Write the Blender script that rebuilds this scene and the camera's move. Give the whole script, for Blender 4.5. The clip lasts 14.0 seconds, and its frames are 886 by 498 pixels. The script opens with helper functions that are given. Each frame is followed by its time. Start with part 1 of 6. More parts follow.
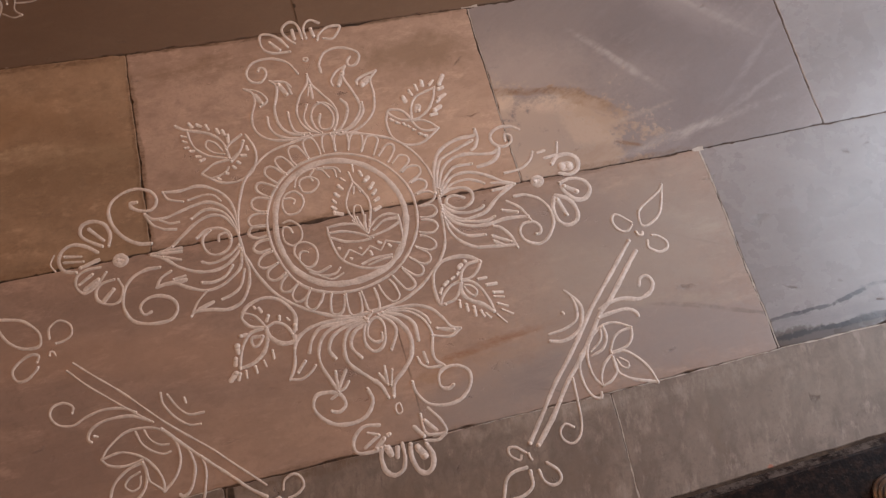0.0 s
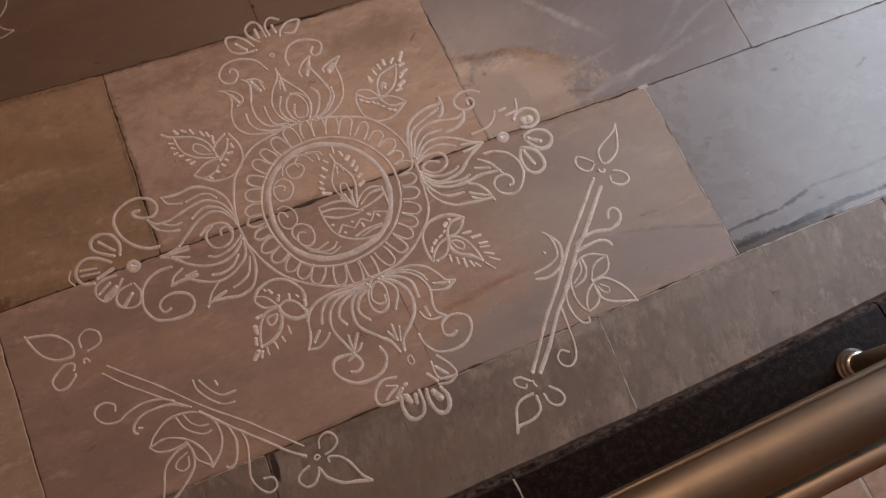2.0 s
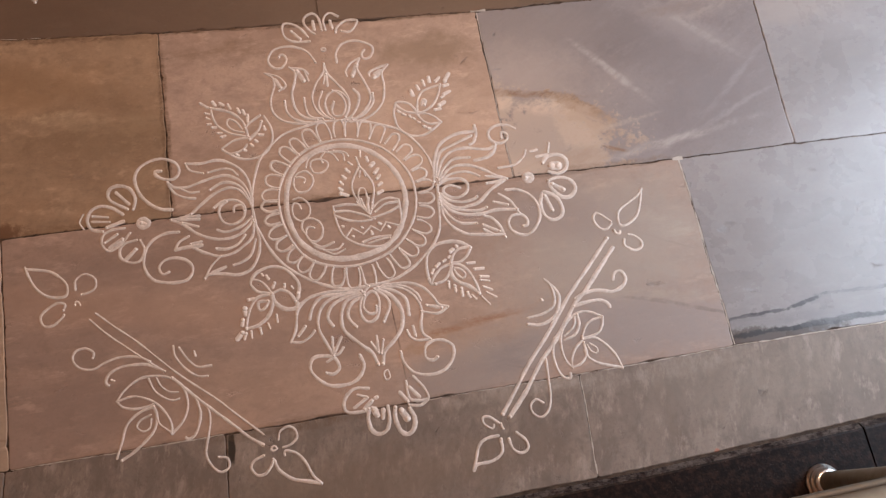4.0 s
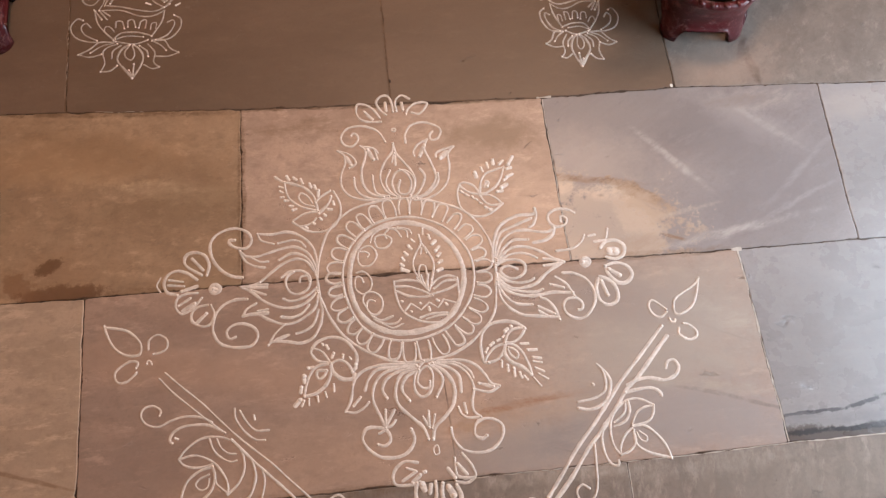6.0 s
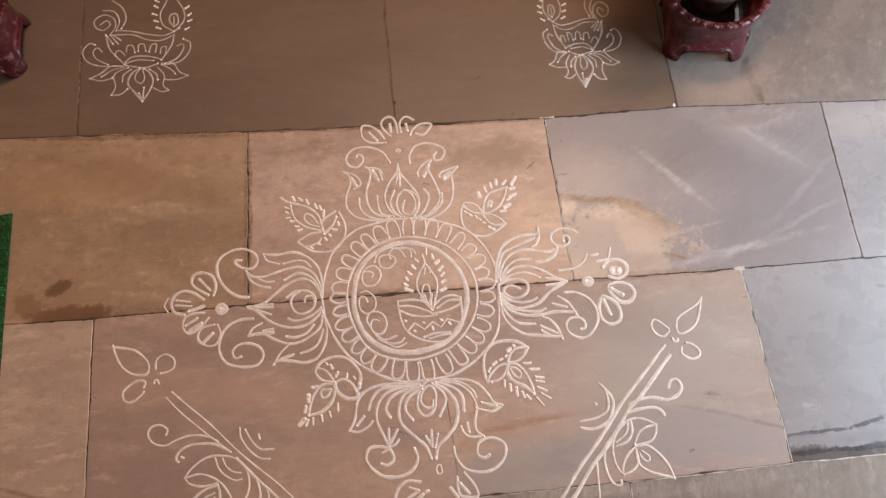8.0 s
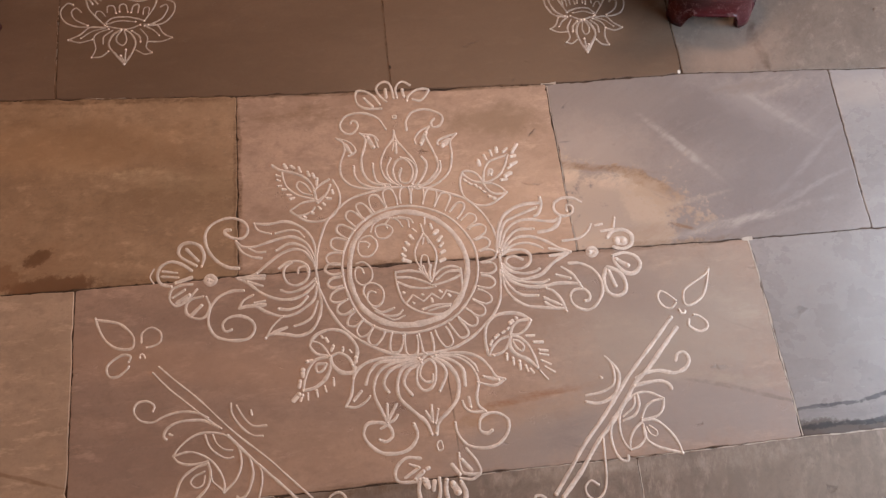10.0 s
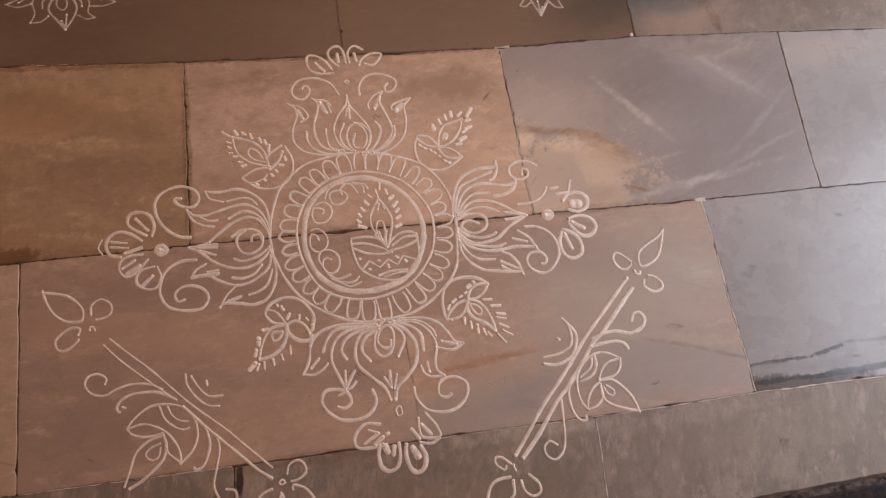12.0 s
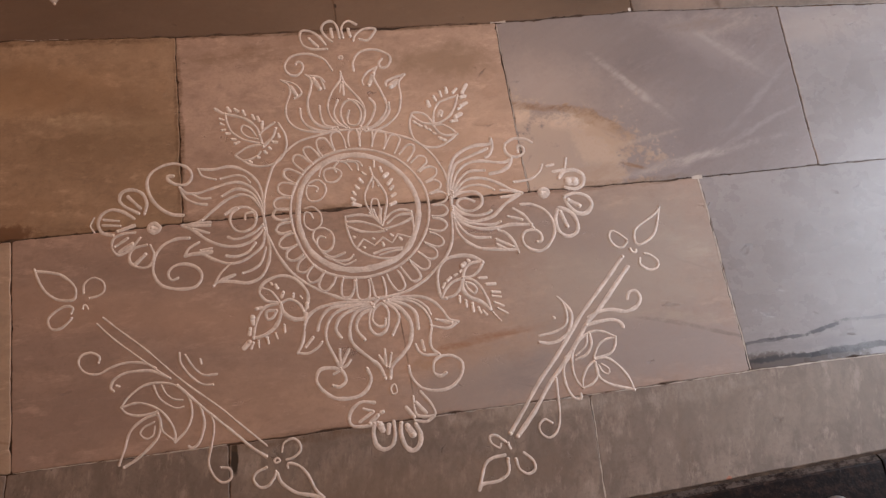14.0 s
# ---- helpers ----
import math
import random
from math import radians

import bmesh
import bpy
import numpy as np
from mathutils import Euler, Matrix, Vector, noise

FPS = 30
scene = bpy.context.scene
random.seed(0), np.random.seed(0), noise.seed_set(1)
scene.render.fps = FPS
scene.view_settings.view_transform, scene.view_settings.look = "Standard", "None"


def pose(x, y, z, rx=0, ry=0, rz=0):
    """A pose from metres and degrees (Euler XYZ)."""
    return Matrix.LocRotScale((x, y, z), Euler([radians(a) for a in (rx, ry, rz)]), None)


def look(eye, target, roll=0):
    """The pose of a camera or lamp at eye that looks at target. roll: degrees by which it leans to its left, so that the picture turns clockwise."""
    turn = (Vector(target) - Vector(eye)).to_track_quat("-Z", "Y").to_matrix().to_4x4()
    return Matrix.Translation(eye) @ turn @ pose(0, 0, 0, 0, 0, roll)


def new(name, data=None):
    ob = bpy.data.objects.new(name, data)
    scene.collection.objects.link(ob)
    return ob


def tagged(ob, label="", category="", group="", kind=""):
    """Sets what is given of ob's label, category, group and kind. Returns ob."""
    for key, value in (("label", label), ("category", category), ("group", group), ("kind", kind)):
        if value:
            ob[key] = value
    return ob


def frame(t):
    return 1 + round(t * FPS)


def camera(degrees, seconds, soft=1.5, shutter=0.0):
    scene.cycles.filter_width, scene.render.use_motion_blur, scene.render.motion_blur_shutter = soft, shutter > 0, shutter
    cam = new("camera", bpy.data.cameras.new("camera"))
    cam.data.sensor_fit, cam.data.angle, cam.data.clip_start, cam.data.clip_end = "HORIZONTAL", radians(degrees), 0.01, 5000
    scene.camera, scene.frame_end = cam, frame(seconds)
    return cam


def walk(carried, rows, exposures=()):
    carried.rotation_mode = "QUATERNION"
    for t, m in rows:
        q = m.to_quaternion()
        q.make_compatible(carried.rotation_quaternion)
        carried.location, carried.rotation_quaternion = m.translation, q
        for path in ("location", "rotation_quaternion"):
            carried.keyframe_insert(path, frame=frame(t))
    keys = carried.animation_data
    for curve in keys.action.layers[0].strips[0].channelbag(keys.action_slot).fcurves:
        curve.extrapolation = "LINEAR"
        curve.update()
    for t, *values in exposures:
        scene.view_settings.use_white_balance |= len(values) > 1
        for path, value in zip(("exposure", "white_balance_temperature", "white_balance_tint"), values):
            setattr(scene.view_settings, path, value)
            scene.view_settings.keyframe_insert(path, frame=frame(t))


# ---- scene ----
cam = camera(55.6, 14.0, soft=1.3)

PATH = [
    (0, (0.384, -0.88, 1.299), (0.535, -0.251, -0.593), 3.7),
    (0.5, (0.384, -0.881, 1.301), (0.533, -0.255, -0.593), 3.7),
    (0.8, (0.386, -0.888, 1.312), (0.533, -0.267, -0.583), 3.15),
    (1, (0.386, -0.886, 1.336), (0.533, -0.293, -0.569), 2.2),
    (1.2, (0.377, -0.901, 1.368), (0.538, -0.316, -0.539), 1.4),
    (1.5, (0.344, -0.912, 1.409), (0.567, -0.367, -0.503), 4.7),
    (1.8, (0.333, -0.929, 1.428), (0.544, -0.388, -0.486), 2.6),
    (2, (0.331, -0.918, 1.416), (0.548, -0.384, -0.499), 3.3),
    (2.2, (0.345, -0.912, 1.386), (0.563, -0.376, -0.528), 4.4),
    (4.3, (0.398, -0.911, 1.454), (0.523, -0.328, -0.455), 8.3),
    (4.5, (0.409, -0.907, 1.477), (0.478, -0.321, -0.434), 4.0),
    (5, (0.422, -0.896, 1.497), (0.46, -0.269, -0.402), 1.2),
    (5.5, (0.424, -0.887, 1.491), (0.439, -0.221, -0.395), -1.0),
    (6, (0.416, -0.883, 1.486), (0.396, -0.173, -0.384), -3.8),
    (6.5, (0.421, -0.88, 1.483), (0.376, -0.157, -0.382), -5.6),
    (7, (0.426, -0.878, 1.493), (0.368, -0.15, -0.368), -6.7),
    (7.2, (0.445, -0.879, 1.504), (0.369, -0.138, -0.352), -7.9),
    (9.5, (0.416, -0.872, 1.462), (0.409, -0.137, -0.398), -2.9),
    (10, (0.396, -0.884, 1.436), (0.394, -0.174, -0.433), -2.5),
    (10.5, (0.39, -0.887, 1.431), (0.386, -0.2, -0.448), -2.9),
    (11, (0.385, -0.892, 1.428), (0.383, -0.21, -0.452), -3.5),
    (11.5, (0.393, -0.895, 1.434), (0.409, -0.245, -0.457), -2.1),
    (11.8, (0.398, -0.888, 1.428), (0.456, -0.25, -0.466), 1.4),
    (12, (0.397, -0.901, 1.419), (0.494, -0.247, -0.469), 4.6),
    (12.5, (0.396, -0.901, 1.415), (0.503, -0.249, -0.472), 5.4),
    (13, (0.399, -0.9, 1.414), (0.503, -0.255, -0.476), 5.3),
    (13.5, (0.401, -0.896, 1.413), (0.501, -0.293, -0.491), 5.7),
    (14, (0.401, -0.894, 1.412), (0.502, -0.296, -0.494), 5.7),
]
EXPOSURES = [(0, -0.33, 6950, 21), (0.7, -0.28, 6950, 21), (1, -0.12, 6850, 20), (1.2, -0.1, 6850, 20), (1.3, -0.32, 6850, 20), (1.5, -0.38, 6850, 20), (2, -0.6, 6800, 19), (2.2, -0.6, 6800, 19), (4.3, 0.2, 6600, 16), (4.5, 0.25, 6600, 15), (5, 0.28, 6600, 15),
             (6, 0.4, 6500, 13.5), (7.2, 0.54, 6380, 12), (9.5, 0.06, 6750, 17), (11, 0.08, 6900, 20), (11.7, -0.03, 6950, 21), (12, -0.13, 7050, 22), (12.5, -0.2, 6950, 21), (14, -0.22, 6950, 21)]
walk(cam, [(t, look(eye, target, roll)) for t, eye, target, roll in PATH], EXPOSURES)

# ---- world and light ----
world = bpy.data.worlds.new("world")
scene.world = world
world.use_nodes = True
wn = world.node_tree
sky = wn.nodes.new("ShaderNodeTexSky")
sky.sky_type, sky.sun_disc = "NISHITA", False
sky.sun_elevation, sky.sun_rotation = radians(48), radians(250)
wn.links.new(sky.outputs[0], wn.nodes["Background"].inputs[0])
wn.nodes["Background"].inputs[1].default_value = 0.15
sun = new("sun", bpy.data.lights.new("sun", "SUN"))
sun.data.energy, sun.data.angle, sun.data.color = 3.0, radians(0.5), (1.0, 0.95, 0.88)
sun.matrix_basis = look((-6, -2.5, 7), (0, 0, 0))
lamp = new("warm_lamp", bpy.data.lights.new("warm_lamp", "AREA"))
lamp.data.energy, lamp.data.size, lamp.data.color = 53, 0.6, (1.0, 0.645, 0.425)
lamp.matrix_basis = look((0.72, 0.8, 3.15), (0.4, -0.3, 0))
door_light = new("doorway_daylight", bpy.data.lights.new("doorway_daylight", "AREA"))
door_light.data.shape, door_light.data.size, door_light.data.size_y = "RECTANGLE", 1.0, 1.2
door_light.data.energy, door_light.data.color = 26.5, (0.72, 0.88, 1.0)
door_light.matrix_basis = look((1.88, -0.4, 0.75), (0.0, -0.4, 0.75))


# ---- materials ----
class Nodes:
    """A small helper round one node material."""

    def __init__(self, name, rough=0.5, metal=0.0):
        self.mat = bpy.data.materials.new(name)
        self.mat.use_nodes = True
        self.tree = self.mat.node_tree
        self.bsdf = self.tree.nodes["Principled BSDF"]
        self.bsdf.inputs["Roughness"].default_value = rough
        self.bsdf.inputs["Metallic"].default_value = metal
        self.pos = self.add("ShaderNodeNewGeometry").outputs["Position"]

    def add(self, kind, **inputs):
        node = self.tree.nodes.new(kind)
        for key, value in inputs.items():
            self.put(node.inputs[key], value)
        return node

    def put(self, socket, value):
        if isinstance(value, bpy.types.NodeSocket):
            self.tree.links.new(value, socket)
        else:
            socket.default_value = value

    def math(self, op, a, b=0.0, c=0.0):
        node = self.add("ShaderNodeMath")
        node.operation = op
        for socket, value in zip(node.inputs, (a, b, c)):
            self.put(socket, value)
        return node.outputs[0]

    def step(self, value, lo, hi):
        node = self.add("ShaderNodeMapRange")
        node.interpolation_type = "SMOOTHSTEP"
        for socket, v in zip(node.inputs, (value, lo, hi, 0.0, 1.0)):
            self.put(socket, v)
        return node.outputs[0]

    def mix(self, fac, a, b):
        node = self.add("ShaderNodeMix")
        node.data_type = "RGBA"
        for k, v in ((0, fac), (6, a), (7, b)):
            if k and isinstance(v, tuple):
                v = (*v, 1.0)[:4]
            self.put(node.inputs[k], v)
        return node.outputs[2]

    def coords(self, turn=0.0, sx=1.0, sy=1.0, at=(0, 0, 0), source=None):
        node = self.add("ShaderNodeMapping")
        node.vector_type = "TEXTURE"
        self.put(node.inputs["Vector"], source or self.pos)
        node.inputs["Location"].default_value = at
        node.inputs["Rotation"].default_value = (0, 0, radians(turn))
        node.inputs["Scale"].default_value = (sx, sy, 1)
        return node.outputs[0]

    def noise(self, scale, detail=4.0, rough=0.55, vector=None, warp=0.0):
        node = self.add("ShaderNodeTexNoise", Scale=scale, Detail=detail, Roughness=rough, Distortion=warp)
        self.put(node.inputs["Vector"], vector or self.pos)
        return node.outputs["Fac"]

    def blob(self, x, y, rx, ry, turn=0.0, soft=0.5, ragged=0.5, scale=14.0, z=0.0):
        """1 inside an oval on the floor with a ragged border, 0 outside."""
        swirl = self.add("ShaderNodeTexNoise", Scale=13.0, Detail=5.0, Roughness=0.62)
        self.put(swirl.inputs["Vector"], self.pos)
        shift = self.add("ShaderNodeVectorMath")
        shift.operation = "MULTIPLY_ADD"
        self.put(shift.inputs[0], swirl.outputs["Color"])
        amount = min(0.09, 0.008 + 0.9 * min(rx, ry))
        shift.inputs[1].default_value = (amount, amount, 0)
        shift.inputs[2].default_value = (-amount / 2, -amount / 2, 0)
        moved = self.add("ShaderNodeVectorMath")
        moved.operation = "ADD"
        self.put(moved.inputs[0], self.pos)
        self.put(moved.inputs[1], shift.outputs[0])
        v = self.coords(turn, rx, ry, (x, y, z), moved.outputs[0])
        flat = self.add("ShaderNodeVectorMath", **{})
        flat.operation = "MULTIPLY"
        self.put(flat.inputs[0], v)
        flat.inputs[1].default_value = (1, 1, 0)
        length = self.add("ShaderNodeVectorMath")
        length.operation = "LENGTH"
        self.put(length.inputs[0], flat.outputs[0])
        n = self.math("MULTIPLY_ADD", self.noise(scale * 5.0, 6.0, 0.75), 0.6, self.noise(scale, 6.0, 0.7))
        d = self.math("MULTIPLY_ADD", self.math("SUBTRACT", n, 0.8), ragged * 3, length.outputs["Value"])
        return self.step(d, 1.0 + soft * 0.5, 1.0 - soft * 0.5)

    def finish(self, colour, bump=None, depth=0.001, rough=None):
        self.put(self.bsdf.inputs["Base Color"], colour if not isinstance(colour, tuple) else (*colour, 1.0)[:4])
        if rough is not None:
            self.put(self.bsdf.inputs["Roughness"], rough)
        if bump is not None:
            node = self.add("ShaderNodeBump", Height=bump, Distance=depth, Strength=1.0)
            self.put(self.bsdf.inputs["Normal"], node.outputs[0])
        return self.mat


def marble(name, base, second, cloud=5.0, turn=4.0, stretch=3.0, speck=0.5, vein=(), stains=(), rough=0.36, grain=1.0):
    """Worn, half-polished stone: clouds along the bed, fine grain, dark pits, veins and stains.
    vein: (x, y, length, width, turn, colour, strength); stains: (x, y, rx, ry, turn, soft, ragged, colour, strength)."""
    n = Nodes(name, rough)
    bed = n.coords(turn, stretch, 1.0)
    clouds = n.step(n.noise(cloud, 8.0, 0.65, bed, 0.8), 0.34, 0.66)
    col = n.mix(clouds, tuple(c * 0.92 for c in base), second)
    blotch = n.step(n.noise(16.0, 7.0, 0.7, n.coords(turn, stretch * 0.6, 1.0), 0.5), 0.42, 0.66)
    col = n.mix(n.math("MULTIPLY", blotch, 0.6 * grain), col, tuple(c * 0.74 for c in base))
    fine = n.noise(150.0, 4.0, 0.65)
    col = n.mix(n.math("MULTIPLY", n.step(fine, 0.46, 0.7), 0.14 + 0.16 * grain), col, tuple(c * 0.68 for c in base))
    crumbs = n.step(n.noise(95.0, 8.0, 0.8, n.coords(turn, 1.4, 1.0, (5, 2, 0)), 0.2), 0.55, 0.66)
    col = n.mix(n.math("MULTIPLY", crumbs, 0.42 * grain), col, tuple(c * 0.55 for c in base))
    mottle = n.step(n.noise(46.0, 7.0, 0.66, n.coords(turn, 1.7, 1.0), 0.3), 0.48, 0.66)
    col = n.mix(n.math("MULTIPLY", mottle, 0.55 * grain), col, tuple(c * 0.7 for c in base))
    pale = tuple(min(1, c * 1.3 + 0.03) for c in second)
    col = n.mix(n.math("MULTIPLY", n.step(n.noise(38.0, 7.0, 0.72, bed), 0.52, 0.68), 0.5 * grain), col, pale)
    pits = n.step(n.noise(34.0, 8.0, 0.78, n.coords(turn, 1.0 + stretch * 0.25, 1.0, (3, 1, 0)), 0.4), 0.6, 0.72)
    col = n.mix(n.math("MULTIPLY", pits, speck), col, tuple(c * 0.45 for c in base))
    for x, y, length, width, angle, colour, strength in vein:
        m = n.blob(x, y, length, width, angle, 0.9, 0.55, 9.0)
        m = n.math("MULTIPLY", m, n.step(n.noise(30.0, 5.0, 0.6), 0.25, 0.6))
        col = n.mix(n.math("MULTIPLY", m, strength), col, colour)
    for x, y, rx, ry, angle, soft, ragged, colour, strength in stains:
        m = n.blob(x, y, rx, ry, angle, soft, ragged)
        if soft > 0.5 and min(rx, ry) < 0.03:
            broken = n.step(n.noise(48.0, 9.0, 0.78, bed), 0.4, 0.62)
            m = n.math("MULTIPLY", m, n.math("MULTIPLY_ADD", broken, 0.75, 0.25))
        col = n.mix(n.math("MULTIPLY", m, strength), col, colour)
    info = n.add("ShaderNodeObjectInfo").outputs["Random"]
    tone = n.add("ShaderNodeHueSaturation", Value=n.math("MULTIPLY_ADD", info, 0.12, 0.94), Color=col)
    col = tone.outputs[0]
    relief = n.math("ADD", n.math("MULTIPLY", pits, -0.6), n.math("ADD", n.noise(9.0, 3.0), n.math("MULTIPLY", fine, 0.12)))
    gloss = n.math("MULTIPLY_ADD", n.noise(11.0, 5.0, 0.6), 0.3, rough - 0.13)
    return n.finish(col, relief, 0.0012, gloss)


def painted(name, colour, worn, rough=0.5, scale=7.0, depth=0.001):
    n = Nodes(name, rough)
    col = n.mix(n.step(n.noise(scale, 6.0, 0.6), 0.35, 0.7), colour, worn)
    return n.finish(col, n.noise(60.0, 5.0, 0.6), depth)


stone_rose = marble("stone_rose", (0.42, 0.305, 0.235), (0.5, 0.378, 0.298), grain=0.8, stretch=2.4, speck=0.9, stains=[
    (0.12, -0.05, 0.11, 0.022, 2, 1.2, 0.8, (0.22, 0.15, 0.1), 0.55), (0.5, -0.075, 0.09, 0.03, -3, 1.2, 0.8, (0.21, 0.15, 0.1), 0.6),
    (0.34, -0.2, 0.3, 0.02, 3, 1.6, 0.7, (0.5, 0.39, 0.3), 0.4), (0.25, -0.368, 0.24, 0.012, 2, 1.0, 0.5, (0.13, 0.075, 0.04), 0.8), (0.014, -0.19, 0.19, 0.005, -87, 0.9, 0.6, (0.12, 0.07, 0.035), 0.8),
    (0.3, -0.003, 0.3, 0.004, 0, 0.9, 0.7, (0.1, 0.06, 0.03), 0.85)])
stone_olive = marble("stone_olive", (0.37, 0.258, 0.168), (0.45, 0.322, 0.212), stretch=1.8, speck=0.6, grain=0.95, stains=[
    (-0.14, -0.175, 0.15, 0.018, -6, 1.0, 1.5, (0.55, 0.42, 0.28), 0.75), (-0.2, -0.162, 0.028, 0.012, 0, 0.8, 1.2, (0.58, 0.46, 0.3), 0.5),
    (-0.32, -0.135, 0.05, 0.014, -10, 1.0, 1.4, (0.5, 0.37, 0.24), 0.6), (-0.43, -0.14, 0.03, 0.012, 20, 1.0, 1.3, (0.5, 0.37, 0.24), 0.5),
    (-0.08, -0.215, 0.2, 0.04, 0, 1.4, 0.6, (0.22, 0.15, 0.09), 0.55), (-0.33, -0.1, 0.2, 0.05, 0, 1.4, 0.6, (0.42, 0.27, 0.15), 0.5),
    (-0.2, -0.1, 0.3, 0.03, -18, 1.5, 0.7, (0.24, 0.155, 0.09), 0.4), (-0.02, -0.03, 0.1, 0.015, 0, 1.4, 0.9, (0.42, 0.3, 0.2), 0.4),
    (-0.315, -0.382, 0.085, 0.02, 3, 0.5, 0.75, (0.12, 0.058, 0.03), 0.85), (-0.4, -0.36, 0.035, 0.022, -30, 0.5, 0.8, (0.2, 0.105, 0.055), 0.6), (-0.357, -0.328, 0.028, 0.013, 25, 0.5, 1.1, (0.11, 0.058, 0.03), 0.85), (-0.35, -0.35, 0.11, 0.05, 0, 1.5, 0.9, (0.3, 0.17, 0.09), 0.25),
    (-0.2, -0.385, 0.12, 0.012, 2, 0.8, 0.6, (0.16, 0.09, 0.045), 0.6), (0.009, -0.19, 0.19, 0.006, -87, 1.0, 0.7, (0.13, 0.075, 0.04), 0.7),
    (-0.3, 0.004, 0.28, 0.006, -2, 1.0, 0.8, (0.12, 0.07, 0.035), 0.7)])
stone_plain = marble("stone_plain", (0.168, 0.116, 0.081), (0.195, 0.136, 0.097), grain=0.25, cloud=2.5, speck=0.06, rough=0.42, stains=[
    (0.303, 0.053, 0.0035, 0.0045, 0, 0.5, 0.2, (0.03, 0.02, 0.015), 1.0), (0.876, 0.0155, 0.003, 0.004, 0, 0.3, 0.2, (0.75, 0.72, 0.68), 1.0)])
stone_long = marble("stone_long", (0.37, 0.276, 0.227), (0.5, 0.36, 0.276), grain=0.8, rough=0.48, cloud=2.9, stretch=3.0, speck=0.07, stains=[
    (-0.02, -0.54, 0.3, 0.035, -9, 1.5, 0.5, (0.46, 0.32, 0.235), 0.5), (0.55, -0.69, 0.15, 0.05, 10, 1.3, 0.5, (0.31, 0.285, 0.27), 0.8),
    (0.6, -0.675, 0.05, 0.025, 15, 1.3, 0.5, (0.22, 0.2, 0.2), 0.6), (0.56, -0.618, 0.17, 0.028, 8, 1.4, 0.8, (0.46, 0.32, 0.22), 0.55),
    (0.56, -0.612, 0.12, 0.006, 9, 0.9, 1.1, (0.3, 0.14, 0.07), 0.95), (0.7, -0.588, 0.07, 0.013, 5, 1.0, 1.0, (0.42, 0.28, 0.18), 0.6), (0.44, -0.645, 0.05, 0.009, 17, 0.9, 0.9, (0.38, 0.24, 0.14), 0.5),
    (0.79, -0.5, 0.2, 0.14, 20, 1.6, 0.4, (0.375, 0.338, 0.298), 0.85), (0.86, -0.65, 0.17, 0.06, -10, 1.4, 0.5, (0.31, 0.28, 0.27), 0.75), (0.9, -0.47, 0.08, 0.018, -24, 1.4, 0.8, (0.44, 0.4, 0.345), 0.6),
    (0.72, -0.43, 0.12, 0.04, -12, 1.6, 0.6, (0.29, 0.245, 0.225), 0.55), (0.84, -0.592, 0.12, 0.012, -10, 1.3, 0.9, (0.44, 0.38, 0.31), 0.6),
    (0.3, -0.39, 0.36, 0.022, 2, 1.2, 0.6, (0.22, 0.16, 0.13), 0.6), (0.16, -0.7, 0.25, 0.06, 3, 1.5, 0.5, (0.4, 0.285, 0.21), 0.4),
    (-0.1, -0.7, 0.1, 0.05, 5, 1.5, 0.6, (0.27, 0.2, 0.17), 0.5), (0.02, -0.46, 0.16, 0.03, -4, 1.5, 0.6, (0.28, 0.2, 0.16), 0.5), (0.25, -0.62, 0.1, 0.04, 0, 1.5, 0.6, (0.27, 0.2, 0.165), 0.45),
    (0.1, -0.762, 0.34, 0.006, 4, 1.0, 0.8, (0.15, 0.095, 0.06), 0.6), (0.7, -0.353, 0.26, 0.005, 2, 1.0, 0.8, (0.16, 0.1, 0.065), 0.6)],
    vein=[(0.86, -0.607, 0.05, 0.0034, -12, (0.1, 0.055, 0.03), 1.0), (0.94, -0.63, 0.05, 0.0032, -17, (0.11, 0.06, 0.03), 1.0), (0.7, -0.583, 0.05, 0.0022, 10, (0.2, 0.1, 0.05), 0.8),
          (0.397, -0.6, 0.055, 0.0014, -84, (0.1, 0.06, 0.04), 0.9), (0.407, -0.69, 0.055, 0.0016, -85, (0.12, 0.08, 0.05), 0.9),
          (0.6, -0.7, 0.04, 0.0016, -16, (0.13, 0.09, 0.06), 0.7), (0.9, -0.5, 0.05, 0.0018, -22, (0.2, 0.16, 0.12), 0.6)])
